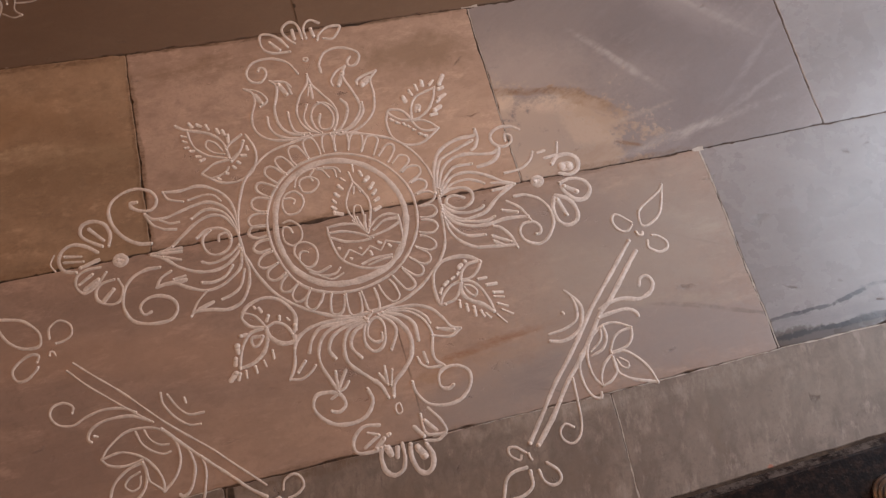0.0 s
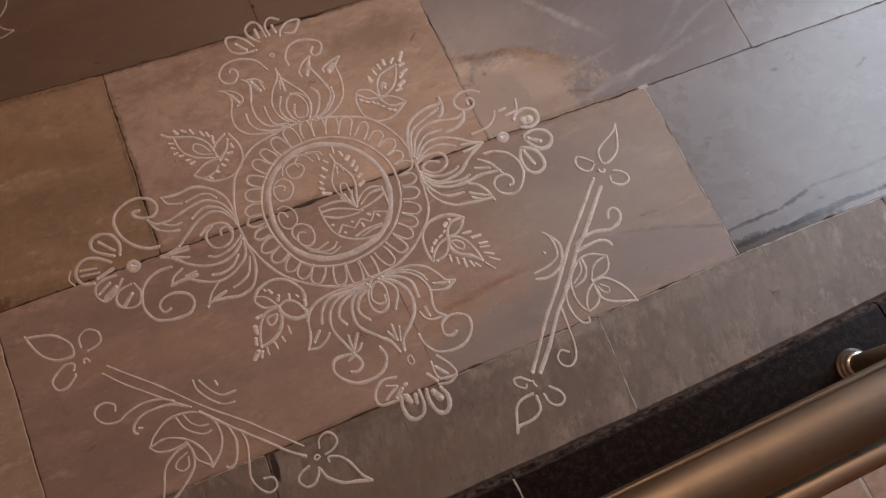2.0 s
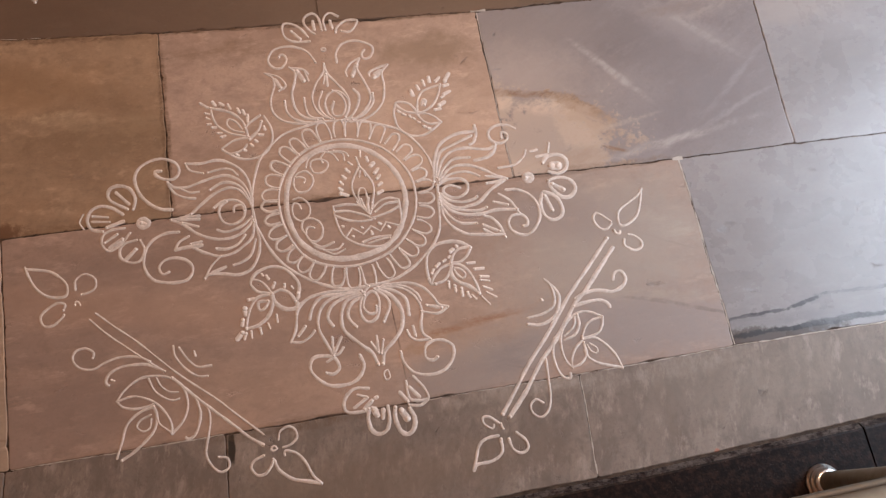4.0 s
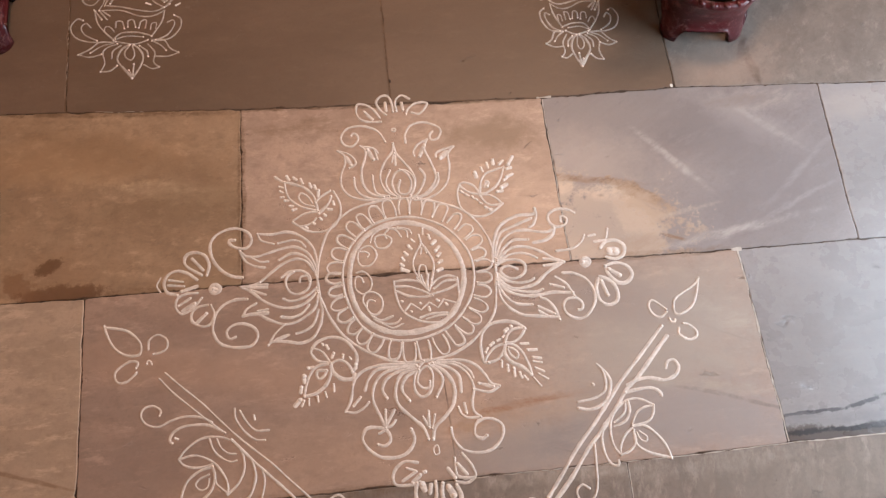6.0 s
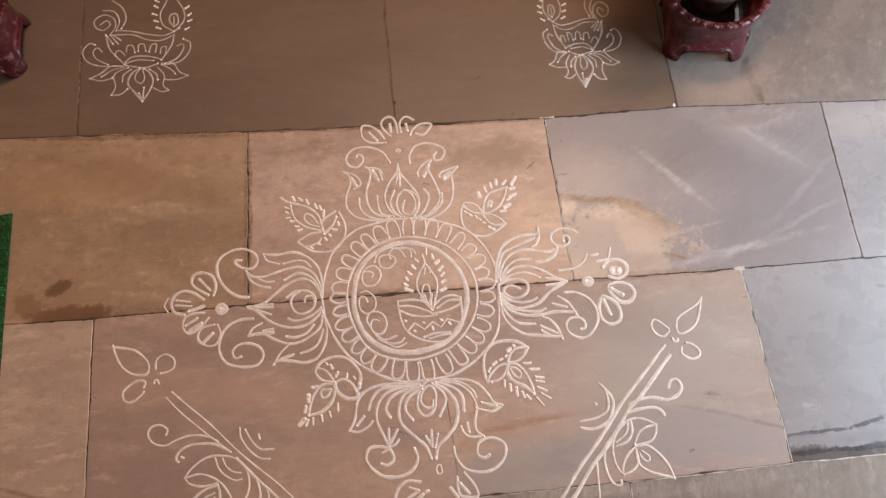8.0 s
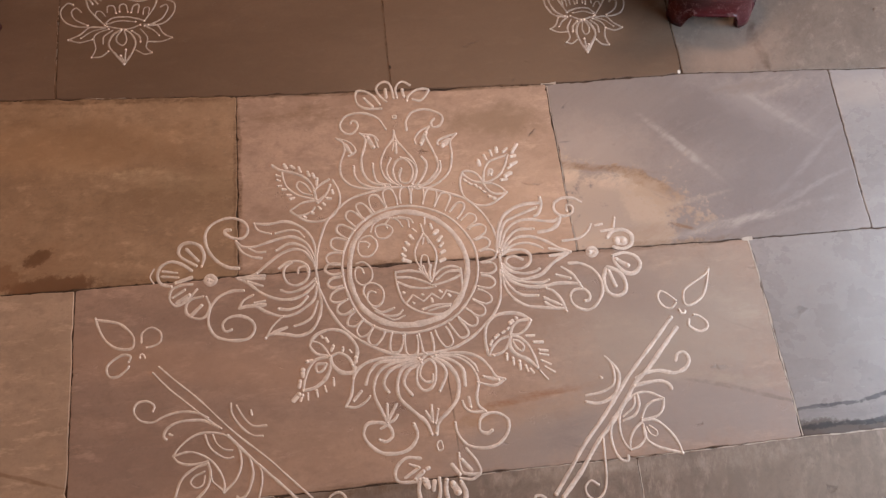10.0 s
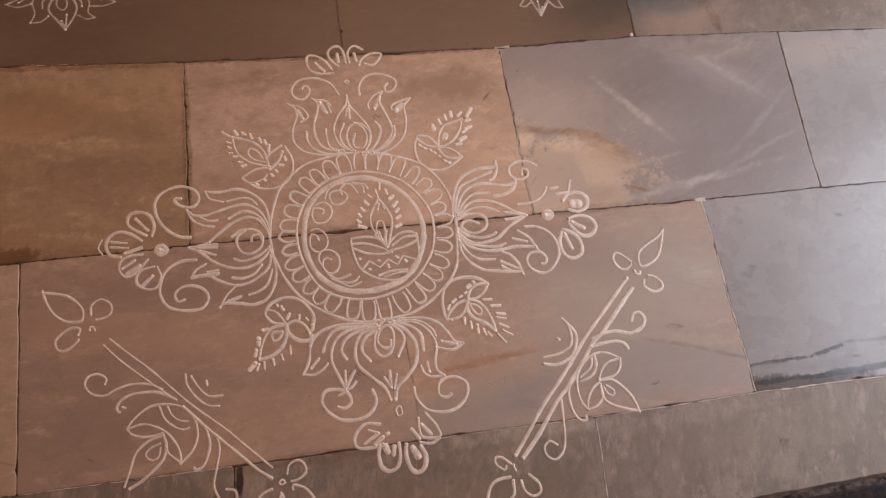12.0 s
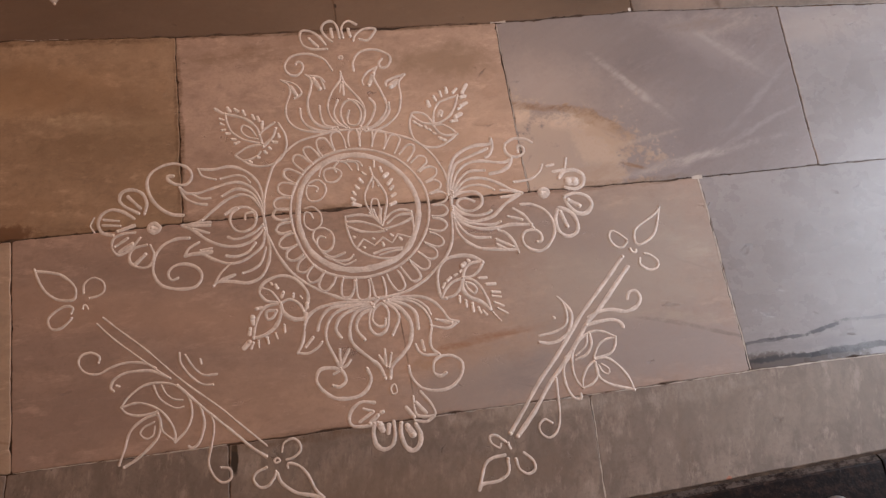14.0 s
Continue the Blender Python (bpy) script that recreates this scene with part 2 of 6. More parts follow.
stone_blue = marble("stone_blue", (0.235, 0.215, 0.215), (0.295, 0.275, 0.272), grain=0.3, cloud=2.6, turn=32, speck=0.05, stains=[
    (0.72, -0.045, 0.14, 0.05, 4, 1.6, 0.4, (0.255, 0.23, 0.222), 0.6), (1.05, -0.02, 0.11, 0.025, 2, 1.3, 0.8, (0.43, 0.385, 0.35), 0.5), (0.69, -0.15, 0.14, 0.06, -10, 1.7, 0.5, (0.42, 0.37, 0.335), 0.6),
    (1.0, -0.06, 0.1, 0.03, -34, 1.6, 0.8, (0.44, 0.41, 0.395), 0.4), (1.05, -0.085, 0.07, 0.007, -40, 1.3, 0.6, (0.48, 0.455, 0.44), 0.4), (0.855, -0.15, 0.08, 0.007, -46, 1.3, 0.4, (0.52, 0.495, 0.485), 0.55),
    (0.98, -0.12, 0.12, 0.06, -40, 1.7, 0.4, (0.215, 0.2, 0.202), 0.6), (1.02, -0.23, 0.14, 0.05, 25, 1.6, 0.6, (0.215, 0.2, 0.205), 0.55), (1.0, -0.025, 0.06, 0.012, 4, 0.9, 1.2, (0.2, 0.165, 0.145), 0.6),
    (0.93, -0.308, 0.13, 0.008, 12, 1.3, 0.8, (0.5, 0.47, 0.45), 0.6), (1.09, -0.19, 0.1, 0.006, 44, 1.3, 0.7, (0.39, 0.375, 0.38), 0.35),
    (1.04, -0.268, 0.13, 0.005, 26, 1.2, 0.9, (0.4, 0.38, 0.38), 0.4), (0.69, -0.3, 0.165, 0.105, -8, 0.45, 1.1, (0.44, 0.365, 0.3), 0.9),
    (0.7, -0.212, 0.1, 0.016, -8, 1.0, 0.9, (0.6, 0.5, 0.4), 0.8), (0.7, -0.285, 0.09, 0.035, -6, 1.4, 0.6, (0.35, 0.305, 0.27), 0.6), (0.78, -0.27, 0.04, 0.03, -40, 1.0, 1.1, (0.52, 0.43, 0.34), 0.6),
    (0.69, -0.188, 0.09, 0.008, -6, 0.8, 1.2, (0.2, 0.12, 0.065), 0.9), (0.79, -0.222, 0.06, 0.012, -34, 0.7, 1.2, (0.26, 0.17, 0.1), 0.75), (0.81, -0.255, 0.055, 0.03, -40, 0.9, 1.2, (0.38, 0.28, 0.2), 0.5),
    (0.8, -0.32, 0.09, 0.016, 10, 1.0, 1.1, (0.33, 0.24, 0.17), 0.5), (0.86, -0.262, 0.06, 0.006, 14, 1.0, 1.1, (0.46, 0.4, 0.35), 0.45), (0.8, -0.345, 0.14, 0.007, 2, 1.0, 0.9, (0.2, 0.13, 0.08), 0.6)],
    vein=[(0.7, -0.19, 0.085, 0.0055, -6, (0.19, 0.105, 0.055), 1.0), (0.795, -0.22, 0.035, 0.006, -34, (0.22, 0.13, 0.07), 0.9), (0.83, -0.31, 0.03, 0.004, -20, (0.22, 0.13, 0.07), 0.8), (0.715, -0.318, 0.07, 0.0022, 18, (0.14, 0.08, 0.05), 0.85)])
stone_white = marble("stone_white", (0.298, 0.29, 0.292), (0.35, 0.343, 0.346), grain=0.3, cloud=2.5, speck=0.05, rough=0.26, stains=[
    (1.05, -0.692, 0.12, 0.016, 3, 0.5, 0.9, (0.09, 0.07, 0.058), 0.9), (1.13, -0.677, 0.15, 0.005, 4, 0.5, 1.0, (0.03, 0.028, 0.03), 0.95), (1.4, -0.66, 0.2, 0.0055, 4, 0.5, 0.6, (0.06, 0.058, 0.06), 0.9),
    (1.04, -0.65, 0.06, 0.003, 6, 0.5, 1.0, (0.07, 0.07, 0.08), 0.85), (1.06, -0.663, 0.1, 0.01, 3, 1.1, 0.9, (0.19, 0.19, 0.195), 0.6),
    (1.125, -0.636, 0.04, 0.0045, 16, 0.5, 1.0, (0.06, 0.06, 0.07), 0.85), (1.25, -0.621, 0.11, 0.0028, 2, 0.8, 1.1, (0.14, 0.14, 0.15), 0.8),
    (1.2, -0.66, 0.1, 0.016, 4, 1.2, 1.1, (0.25, 0.25, 0.26), 0.6), (1.14, -0.55, 0.05, 0.006, -10, 1.0, 0.9, (0.3, 0.3, 0.31), 0.45),
    (1.25, -0.04, 0.1, 0.03, 8, 1.5, 0.7, (0.4, 0.365, 0.34), 0.5), (1.35, -0.15, 0.03, 0.008, 10, 1.0, 1.0, (0.3, 0.29, 0.28), 0.5)])
# the near-black first stain paints the darkness of a deep chipped gap
stone_edge = marble("stone_edge", (0.22, 0.18, 0.149), (0.285, 0.24, 0.2), cloud=9.0, turn=82, stretch=2.2, speck=0.9, grain=1.3, rough=0.58, stains=[
    (0.112, -0.785, 0.028, 0.006, -88, 0.4, 0.3, (0.025, 0.018, 0.012), 1.0), (0.25, -0.76, 0.14, 0.008, 4, 0.9, 0.7, (0.13, 0.08, 0.045), 0.7),
    (0.6, -0.74, 0.12, 0.012, 5, 0.9, 0.8, (0.46, 0.42, 0.36), 0.5), (0.85, -0.73, 0.14, 0.016, 5, 1.0, 0.9, (0.42, 0.38, 0.33), 0.5), (0.85, -0.8, 0.012, 0.05, 8, 1.3, 1.0, (0.2, 0.15, 0.11), 0.6), (1.0, -0.77, 0.2, 0.05, 5, 1.5, 0.8, (0.235, 0.2, 0.165), 0.5),
    (0.917, -0.874, 0.005, 0.004, 0, 0.6, 0.3, (0.5, 0.12, 0.05), 0.9), (0.3, -0.87, 0.3, 0.05, 5, 1.4, 0.6, (0.2, 0.15, 0.11), 0.6)])
stone_far = marble("stone_far", (0.185, 0.156, 0.134), (0.236, 0.204, 0.176), grain=0.8, cloud=5.0, turn=60, stretch=1.5, speck=0.5, rough=0.55, stains=[
    (0.97, 0.06, 0.1, 0.06, 0, 1.4, 0.5, (0.34, 0.26, 0.21), 0.6)],
    vein=[(1.045, 0.045, 0.04, 0.009, -78, (0.06, 0.04, 0.032), 1.0), (1.03, 0.1, 0.03, 0.006, 70, (0.09, 0.06, 0.05), 0.9), (1.0, 0.15, 0.05, 0.004, -35, (0.12, 0.09, 0.07), 0.8), (1.035, 0.085, 0.02, 0.004, 60, (0.1, 0.07, 0.055), 0.9), (0.99, 0.07, 0.05, 0.002, -20, (0.16, 0.13, 0.1), 0.7), (1.06, 0.1, 0.05, 0.003, 40, (0.2, 0.17, 0.14), 0.5)])
stone_buff = marble("stone_buff", (0.45, 0.35, 0.262), (0.52, 0.41, 0.315), grain=0.95, cloud=3.0, speck=0.25,
    vein=[(-0.36, -0.71, 0.13, 0.003, -14, (0.2, 0.12, 0.07), 0.6)])
bed_dirt = painted("bed_dirt", (0.036, 0.023, 0.015), (0.105, 0.072, 0.05), 0.9, 45.0)
joint_fill = painted("joint_fill", (0.12, 0.078, 0.05), (0.2, 0.135, 0.09), 0.85, 50.0)
grout_white = painted("grout_white", (0.55, 0.52, 0.47), (0.42, 0.38, 0.33), 0.85, 70.0)
wall_paint = painted("wall_paint", (0.62, 0.40, 0.25), (0.68, 0.45, 0.29), 0.7, 2.0)
wall_dark = painted("wall_dark", (0.2, 0.11, 0.07), (0.26, 0.15, 0.09), 0.6, 3.0)
ceiling_paint = painted("ceiling_paint", (0.7, 0.62, 0.52), (0.74, 0.66, 0.56), 0.8, 2.0)
bounce_stone = painted("bounce_stone", (0.4, 0.36, 0.32), (0.46, 0.42, 0.37), 0.8, 1.5)


# ---- geometry helpers ----
def mesh_of(name, verts, faces, material, smooth=False):
    me = bpy.data.meshes.new(name)
    me.from_pydata(verts, [], faces)
    me.materials.append(material)
    if smooth:
        me.polygons.foreach_set("use_smooth", [True] * len(me.polygons))
    me.update()
    return me


def part(name, bm, material, parent=None, label="", smooth=True):
    """Links a bmesh as one mesh object, under its thing."""
    me = bpy.data.meshes.new(name)
    bmesh.ops.recalc_face_normals(bm, faces=bm.faces)
    bm.to_mesh(me)
    bm.free()
    me.materials.append(material)
    if smooth:
        me.polygons.foreach_set("use_smooth", [True] * len(me.polygons))
    ob = new(name, me)
    ob.parent = parent
    return tagged(ob, label)


def box(bm, x0, y0, z0, x1, y1, z1, bevel=0.0):
    made = bmesh.ops.create_cube(bm, size=1.0)["verts"]
    for v in made:
        v.co = Vector((x0 + (v.co.x + 0.5) * (x1 - x0), y0 + (v.co.y + 0.5) * (y1 - y0), z0 + (v.co.z + 0.5) * (z1 - z0)))
    if bevel:
        edges = list({e for v in made for e in v.link_edges})
        bmesh.ops.bevel(bm, geom=edges, offset=bevel, segments=2, affect="EDGES", profile=0.6)
    return bm


def lathe(bm, profile, at=(0, 0, 0), steps=40):
    """Turns a profile of (radius, height) round the z axis."""
    rings = []
    for r, z in profile:
        rings.append([bm.verts.new((at[0] + r * math.cos(2 * math.pi * k / steps), at[1] + r * math.sin(2 * math.pi * k / steps), at[2] + z)) for k in range(steps)])
    for a, b in zip(rings, rings[1:]):
        for k in range(steps):
            bm.faces.new((a[k], a[(k + 1) % steps], b[(k + 1) % steps], b[k]))
    return rings


def line_y(points):
    """A joint that runs roughly along x: y as a function of x."""
    xs, ys = zip(*points)
    return lambda x: float(np.interp(x, xs, ys))


# ---- the stone floor ----
joint_top = line_y([(-3, 1.69), (3, 1.66)])
joint_a = line_y([(-3, 0.05), (-0.36, 0.011), (0.0, 0.001), (0.61, 0.0), (0.88, 0.011), (1.167, 0.007), (3, -0.02)])
joint_b = line_y([(-3, -0.47), (-0.273, -0.389), (0.0, -0.376), (0.66, -0.352), (0.95, -0.343), (1.178, -0.332), (3, -0.26)])
joint_c = line_y([(-3, -0.95), (-0.242, -0.784), (0.103, -0.763), (0.704, -0.723), (0.985, -0.701), (1.225, -0.688), (3, -0.58)])
joint_f = line_y([(-3, -1.22), (0.37, -0.922), (0.782, -0.89), (1.187, -0.847), (3, -0.68)])


def slab(south, north, west, east, material, parent, gap=0.0011, seed=0, drop=0.0):
    """One stone between two long joints and two cross joints; a cross joint is (x at south, x at north)."""
    rim = []
    count = 180

    def corner(u, side):
        xs = west[0] + (east[0] - west[0]) * u
        xn = west[1] + (east[1] - west[1]) * u
        return (xs, south(xs)) if side == 0 else (xn, north(xn))

    for k in range(count):
        rim.append(corner(k / count, 0))
    a, b = corner(1, 0), corner(1, 1)
    rim += [(a[0] + (b[0] - a[0]) * k / 90, a[1] + (b[1] - a[1]) * k / 90) for k in range(90)]
    for k in range(count):
        rim.append(corner(1 - k / count, 1))
    a, b = corner(0, 1), corner(0, 0)
    rim += [(a[0] + (b[0] - a[0]) * k / 90, a[1] + (b[1] - a[1]) * k / 90) for k in range(90)]
    corners = [corner(0, 0), corner(1, 0), corner(1, 1), corner(0, 1)]
    for k, c in enumerate(corners):
        r = 0.004 + 0.006 * abs(noise.noise((c[0] * 31 + seed, c[1] * 31, seed)))
        back, ahead = Vector(corners[k - 1]) - Vector(c), Vector(corners[(k + 1) % 4]) - Vector(c)
        a, b, c = Vector(c) + back.normalized() * r, Vector(c) + ahead.normalized() * r, Vector(c)
        for i, p in enumerate(rim):
            q = Vector(p) - c
            if q.length < r:
                t = 0.5 * (1 - q.length / r) if q.dot(back.normalized()) > q.dot(ahead.normalized()) else 0.5 * (1 + q.length / r)
                rim[i] = tuple(a * (1 - t) ** 2 + c * 2 * t * (1 - t) + b * t * t)
    rim = [wander(*p) for p in rim]
    n = len(rim)
    verts = []
    for inset, z in ((0.0, -0.02), (0.0, -0.0012), (0.0005, -0.0004), (0.0016, 0.0)):
        for k, (x, y) in enumerate(rim):
            px, py = rim[k - 1]
            qx, qy = rim[(k + 1) % n]
            nx, ny = -(qy - py), qx - px
            length = math.hypot(nx, ny)
            chip = max(0.0, noise.noise((x * 34 + seed, y * 34, seed * 1.7))) ** 2 * 0.0065 + max(0.0, noise.noise((x * 130 + seed, y * 130, seed))) ** 2 * 0.0048
            wob = noise.noise((x * 9, y * 9 + seed, 3.1 + seed)) * 0.0008
            if south is joint_f:
                chip, wob = chip * 0.3, wob * 0.5
            d = gap * 0.5 + inset + chip + wob
            verts.append((x + nx / length * d, y + ny / length * d, z - drop))
    faces = []
    for r in range(3):
        for k in range(n):
            faces.append((r * n + k, r * n + (k + 1) % n, (r + 1) * n + (k + 1) % n, (r + 1) * n + k))
    faces.append(tuple(range(3 * n, 4 * n)))
    ob = new("slab", mesh_of("slab", verts, faces, material))
    ob.parent = parent
    return ob


def wander(x, y):
    """The hand-cut unevenness of the joints, the same for both neighbours."""
    return (x + 0.0016 * noise.noise((x * 21, y * 21, 0.3)) + 0.0007 * noise.noise((x * 90, y * 90, 5.0)),
            y + 0.0016 * noise.noise((x * 21, y * 21, 9.3)) + 0.0007 * noise.noise((x * 90, y * 90, 7.0)))


floor = tagged(new("floor"), "floor of long worn marble slabs in warm brown and grey", "floor", kind="structure")
bm = bmesh.new()
box(bm, -2.6, -1.15, -0.06, 2.6, 1.7, -0.0014)
part("mortar_bed", bm, bed_dirt, floor, "dark dirty mortar in the joints", False)
SLABS = [
    # south joint, north joint, west cross joint, east cross joint, stone
    (joint_a, joint_top, (-1.2, -1.32), (-0.36, -0.505), stone_plain),
    (joint_a, joint_top, (-0.36, -0.505), (0.304, 0.186), stone_plain),
    (joint_a, joint_top, (0.304, 0.186), (0.881, 0.782), stone_plain),
    (joint_a, joint_top, (0.881, 0.782), (1.75, 1.68), stone_far),
    (joint_b, joint_a, (-0.9, -0.93), (0.021, 0.0), stone_olive),
    (joint_b, joint_a, (0.021, 0.0), (0.638, 0.61), stone_rose),
    (joint_b, joint_a, (0.638, 0.61), (1.18, 1.167), stone_blue),
    (joint_b, joint_a, (1.18, 1.167), (1.95, 1.93), stone_white),
    (joint_c, joint_b, (-1.0, -1.05), (-0.243, -0.273), stone_buff),
    (joint_c, joint_b, (-0.243, -0.273), (0.985, 0.952), stone_long),
    (joint_c, joint_b, (0.985, 0.952), (1.8, 1.78), stone_white),
    (joint_f, joint_c, (-1.1, -1.05), (-0.26, -0.25), stone_edge),
    (joint_f, joint_c, (-0.26, -0.25), (0.108, 0.103), stone_edge),
    (joint_f, joint_c, (0.108, 0.103), (0.709, 0.704), stone_edge),
    (joint_f, joint_c, (0.709, 0.704), (1.29, 1.275), stone_edge),
    (joint_f, joint_c, (1.29, 1.275), (2.0, 2.0), stone_edge),
]
for k, row in enumerate(SLABS):
    slab(*row, floor, seed=k * 3.7)

# ---- the shell of the porch, outside the view: added to close the place and shape the light ----
def wall(name, x0, y0, z0, x1, y1, z1, material, label):
    bm = bmesh.new()
    box(bm, x0, y0, z0, x1, y1, z1)
    return tagged(part(name, bm, material, None, label, False), category="wall", kind="structure")


# unseen ground, pale so that it bounces daylight
wall("ground", -60, -60, -0.3, 60, 60, -0.062, bounce_stone, "unseen pale stone ground added to bounce daylight")
wall("wall_north", -2.8, 1.7, -0.06, 2.1, 1.9, 3.2, wall_dark, "unseen plain dark brown wall added to keep the back of the floor dim")
wall("wall_east", 1.9, 0.25, -0.06, 2.1, 1.7, 3.2, wall_paint, "unseen plain warm ochre wall added beside the doorway to limit its daylight")
wall("wall_east_far", 1.9, -3.6, -0.06, 2.1, -1.19, 3.2, wall_paint, "unseen plain warm ochre wall added beside the doorway to limit its daylight")
wall("lintel", 1.9, -1.19, 2.1, 2.1, 0.25, 3.2, wall_paint, "unseen plain lintel added over the doorway to limit its daylight")
wall("wall_west", -2.8, -3.4, -0.06, -2.6, 1.7, 3.2, wall_paint, "plain warm ochre plastered wall")
wall("wall_south", -2.8, -3.6, -0.06, 1.9, -3.4, 3.2, wall_paint, "plain warm ochre plastered wall")
tagged(wall("ceiling", -2.8, -3.6, 3.2, 2.1, 1.9, 3.4, ceiling_paint, "unseen plain pale ceiling added to keep out sky and sun"), category="ceiling")

# ---- materials of the things ----
def paste(name, alpha, vary):
    """Dried rice paste: chalky white, thin enough in the lines for the stone to show through."""
    n = Nodes(name, 0.75)
    wear = n.step(n.noise(38.0, 5.0, 0.6), 0.3, 0.66)
    grain = n.step(n.noise(300.0, 3.0, 0.6), 0.25, 0.7)
    col = n.mix(grain, (0.78, 0.71, 0.64), (0.88, 0.83, 0.77))
    n.finish(col, n.noise(240.0, 4.0, 0.6), 0.0006)
    thin = n.math("MULTIPLY_ADD", wear, 0.75, n.math("MULTIPLY", grain, 0.25))
    n.put(n.bsdf.inputs["Alpha"], n.math("MULTIPLY_ADD", thin, vary, alpha))
    return n.mat


def granite(name, dust_lit_share, rough):
    n = Nodes(name, rough)
    n.bsdf.inputs["Specular IOR Level"].default_value = 0.14
    cells = n.add("ShaderNodeTexVoronoi", Scale=230.0)
    n.put(cells.inputs["Vector"], n.pos)
    col = n.mix(n.step(n.noise(85.0, 6.0, 0.75), 0.42, 0.66), (0.007, 0.005, 0.005), (0.03, 0.017, 0.0135))
    col = n.mix(n.math("MULTIPLY", n.step(n.noise(190.0, 4.0, 0.7), 0.62, 0.72), 0.6), col, (0.1, 0.08, 0.07))
    dust = n.step(n.noise(60.0, 7.0, 0.75), 0.7 - 0.35 * dust_lit_share, 0.8 - 0.2 * dust_lit_share)
    col = n.mix(n.math("MULTIPLY", dust, 0.35 + 0.45 * dust_lit_share), col, (0.15, 0.128, 0.115))
    return n.finish(col, cells.outputs["Distance"], 0.0002, n.math("MULTIPLY_ADD", n.noise(14.0, 4.0), 0.25, rough))


# light scales one brass colour: the daylit tube gets a paler copy
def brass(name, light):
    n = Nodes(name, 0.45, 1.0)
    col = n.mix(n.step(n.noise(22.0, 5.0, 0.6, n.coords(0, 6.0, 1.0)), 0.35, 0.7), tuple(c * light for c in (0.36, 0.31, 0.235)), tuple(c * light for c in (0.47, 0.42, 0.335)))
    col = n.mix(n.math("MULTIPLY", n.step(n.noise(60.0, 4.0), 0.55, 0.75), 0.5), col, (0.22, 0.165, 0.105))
    return n.finish(col, n.noise(90.0, 4.0, 0.6, n.coords(0, 12.0, 1.0)), 0.0002, n.math("MULTIPLY_ADD", n.noise(30.0, 4.0), 0.25, 0.42))


def red_enamel():
    n = Nodes("red_enamel", 0.35)
    chips = n.step(n.noise(48.0, 8.0, 0.78), 0.52, 0.62)
    col = n.mix(n.step(n.noise(12.0, 5.0), 0.3, 0.7), (0.055, 0.005, 0.008), (0.1, 0.011, 0.015))
    col = n.mix(n.math("MULTIPLY", chips, 0.6), col, (0.36, 0.17, 0.16))
    return n.finish(col, n.math("MULTIPLY_ADD", chips, 0.5, n.noise(30.0, 4.0)), 0.0015, n.math("MULTIPLY_ADD", chips, 0.3, 0.3))


def leafy(name, a, b):
    n = Nodes(name, 0.5)
    return n.finish(n.mix(n.noise(25.0, 4.0), a, b), n.noise(90.0, 3.0), 0.0005)


rice_paste = paste("rice_paste", 0.64, 0.28)
thick_paste = paste("thick_paste", 0.88, 0.1)
# lower alpha dims the lotus lamp lines, for the shade they lie in
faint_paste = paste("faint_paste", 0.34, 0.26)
granite_dark = granite("granite_dark", 0.0, 0.28)
# chamfer granite: dust plus a paler colour for the light on the bevel
granite_dusty_lit = granite("granite_dusty_lit", 0.85, 0.5)
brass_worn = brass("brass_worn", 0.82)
brass_lit = brass("brass_lit", 1.45)
brass_dark = brass("brass_dark", 0.55)
# collar metal: the white daylight reflection is put into its base colour
collar_metal = Nodes("whitened_metal", 0.3, 1.0)
collar_metal = collar_metal.finish(collar_metal.mix(collar_metal.noise(60.0, 4.0), (0.55, 0.53, 0.5), (0.72, 0.7, 0.67)), collar_metal.noise(120.0, 3.0), 0.0002)
enamel = red_enamel()
# clay and soil: the shade inside the planters is put into these dark colours
terracotta = painted("terracotta", (0.09, 0.045, 0.03), (0.14, 0.075, 0.048), 0.75, 18.0)
soil = painted("soil", (0.03, 0.02, 0.014), (0.06, 0.042, 0.03), 0.95, 90.0, 0.004)
leaf_green = leafy("leaf_green", (0.12, 0.2, 0.03), (0.38, 0.42, 0.12))
turf = leafy("turf", (0.012, 0.13, 0.02), (0.05, 0.3, 0.05))
turf_backing = painted("turf_backing", (0.008, 0.04, 0.012), (0.012, 0.06, 0.018), 0.9, 60.0)
tile_beige = marble("tile_beige", (0.5, 0.36, 0.27), (0.56, 0.42, 0.32), speck=0.15, rough=0.4)

# ---- pale grout in some joints ----
def grout(points, width, parent, seed, material=None):
    verts, faces = [], []
    for (xa, ya), (xb, yb) in zip(points, points[1:]):
        steps = max(2, int(math.hypot(xb - xa, yb - ya) / 0.006))
        nx, ny = -(yb - ya), xb - xa
        length = math.hypot(nx, ny)
        base = len(verts)
        for k in range(steps + 1):
            x, y = wander(xa + (xb - xa) * k / steps, ya + (yb - ya) * k / steps)
            w = width * max(0.05, 0.7 + 0.8 * noise.noise((x * 45 + seed, y * 45, 1.0)) + 0.6 * noise.noise((x * 170, y * 170, seed)))
            for side in (-1, 1):
                verts.append((x + side * nx / length * w, y + side * ny / length * w, 0.0004 + 0.0003 * noise.noise((x * 90, y * 90, seed))))
            if k:
                i = base + 2 * k
                faces.append((i - 2, i - 1, i + 1, i))
    ob = new("grout", mesh_of("grout", verts, faces, material or grout_white))
    ob.parent = parent


grout([(0.952, -0.345), (0.985, -0.699)], 0.0015, floor, 1)
grout([(0.611, -0.003), (0.638, -0.35)], 0.0009, floor, 2)
grout([(0.985, -0.701), (1.225, -0.688), (1.8, -0.654)], 0.0013, floor, 3)
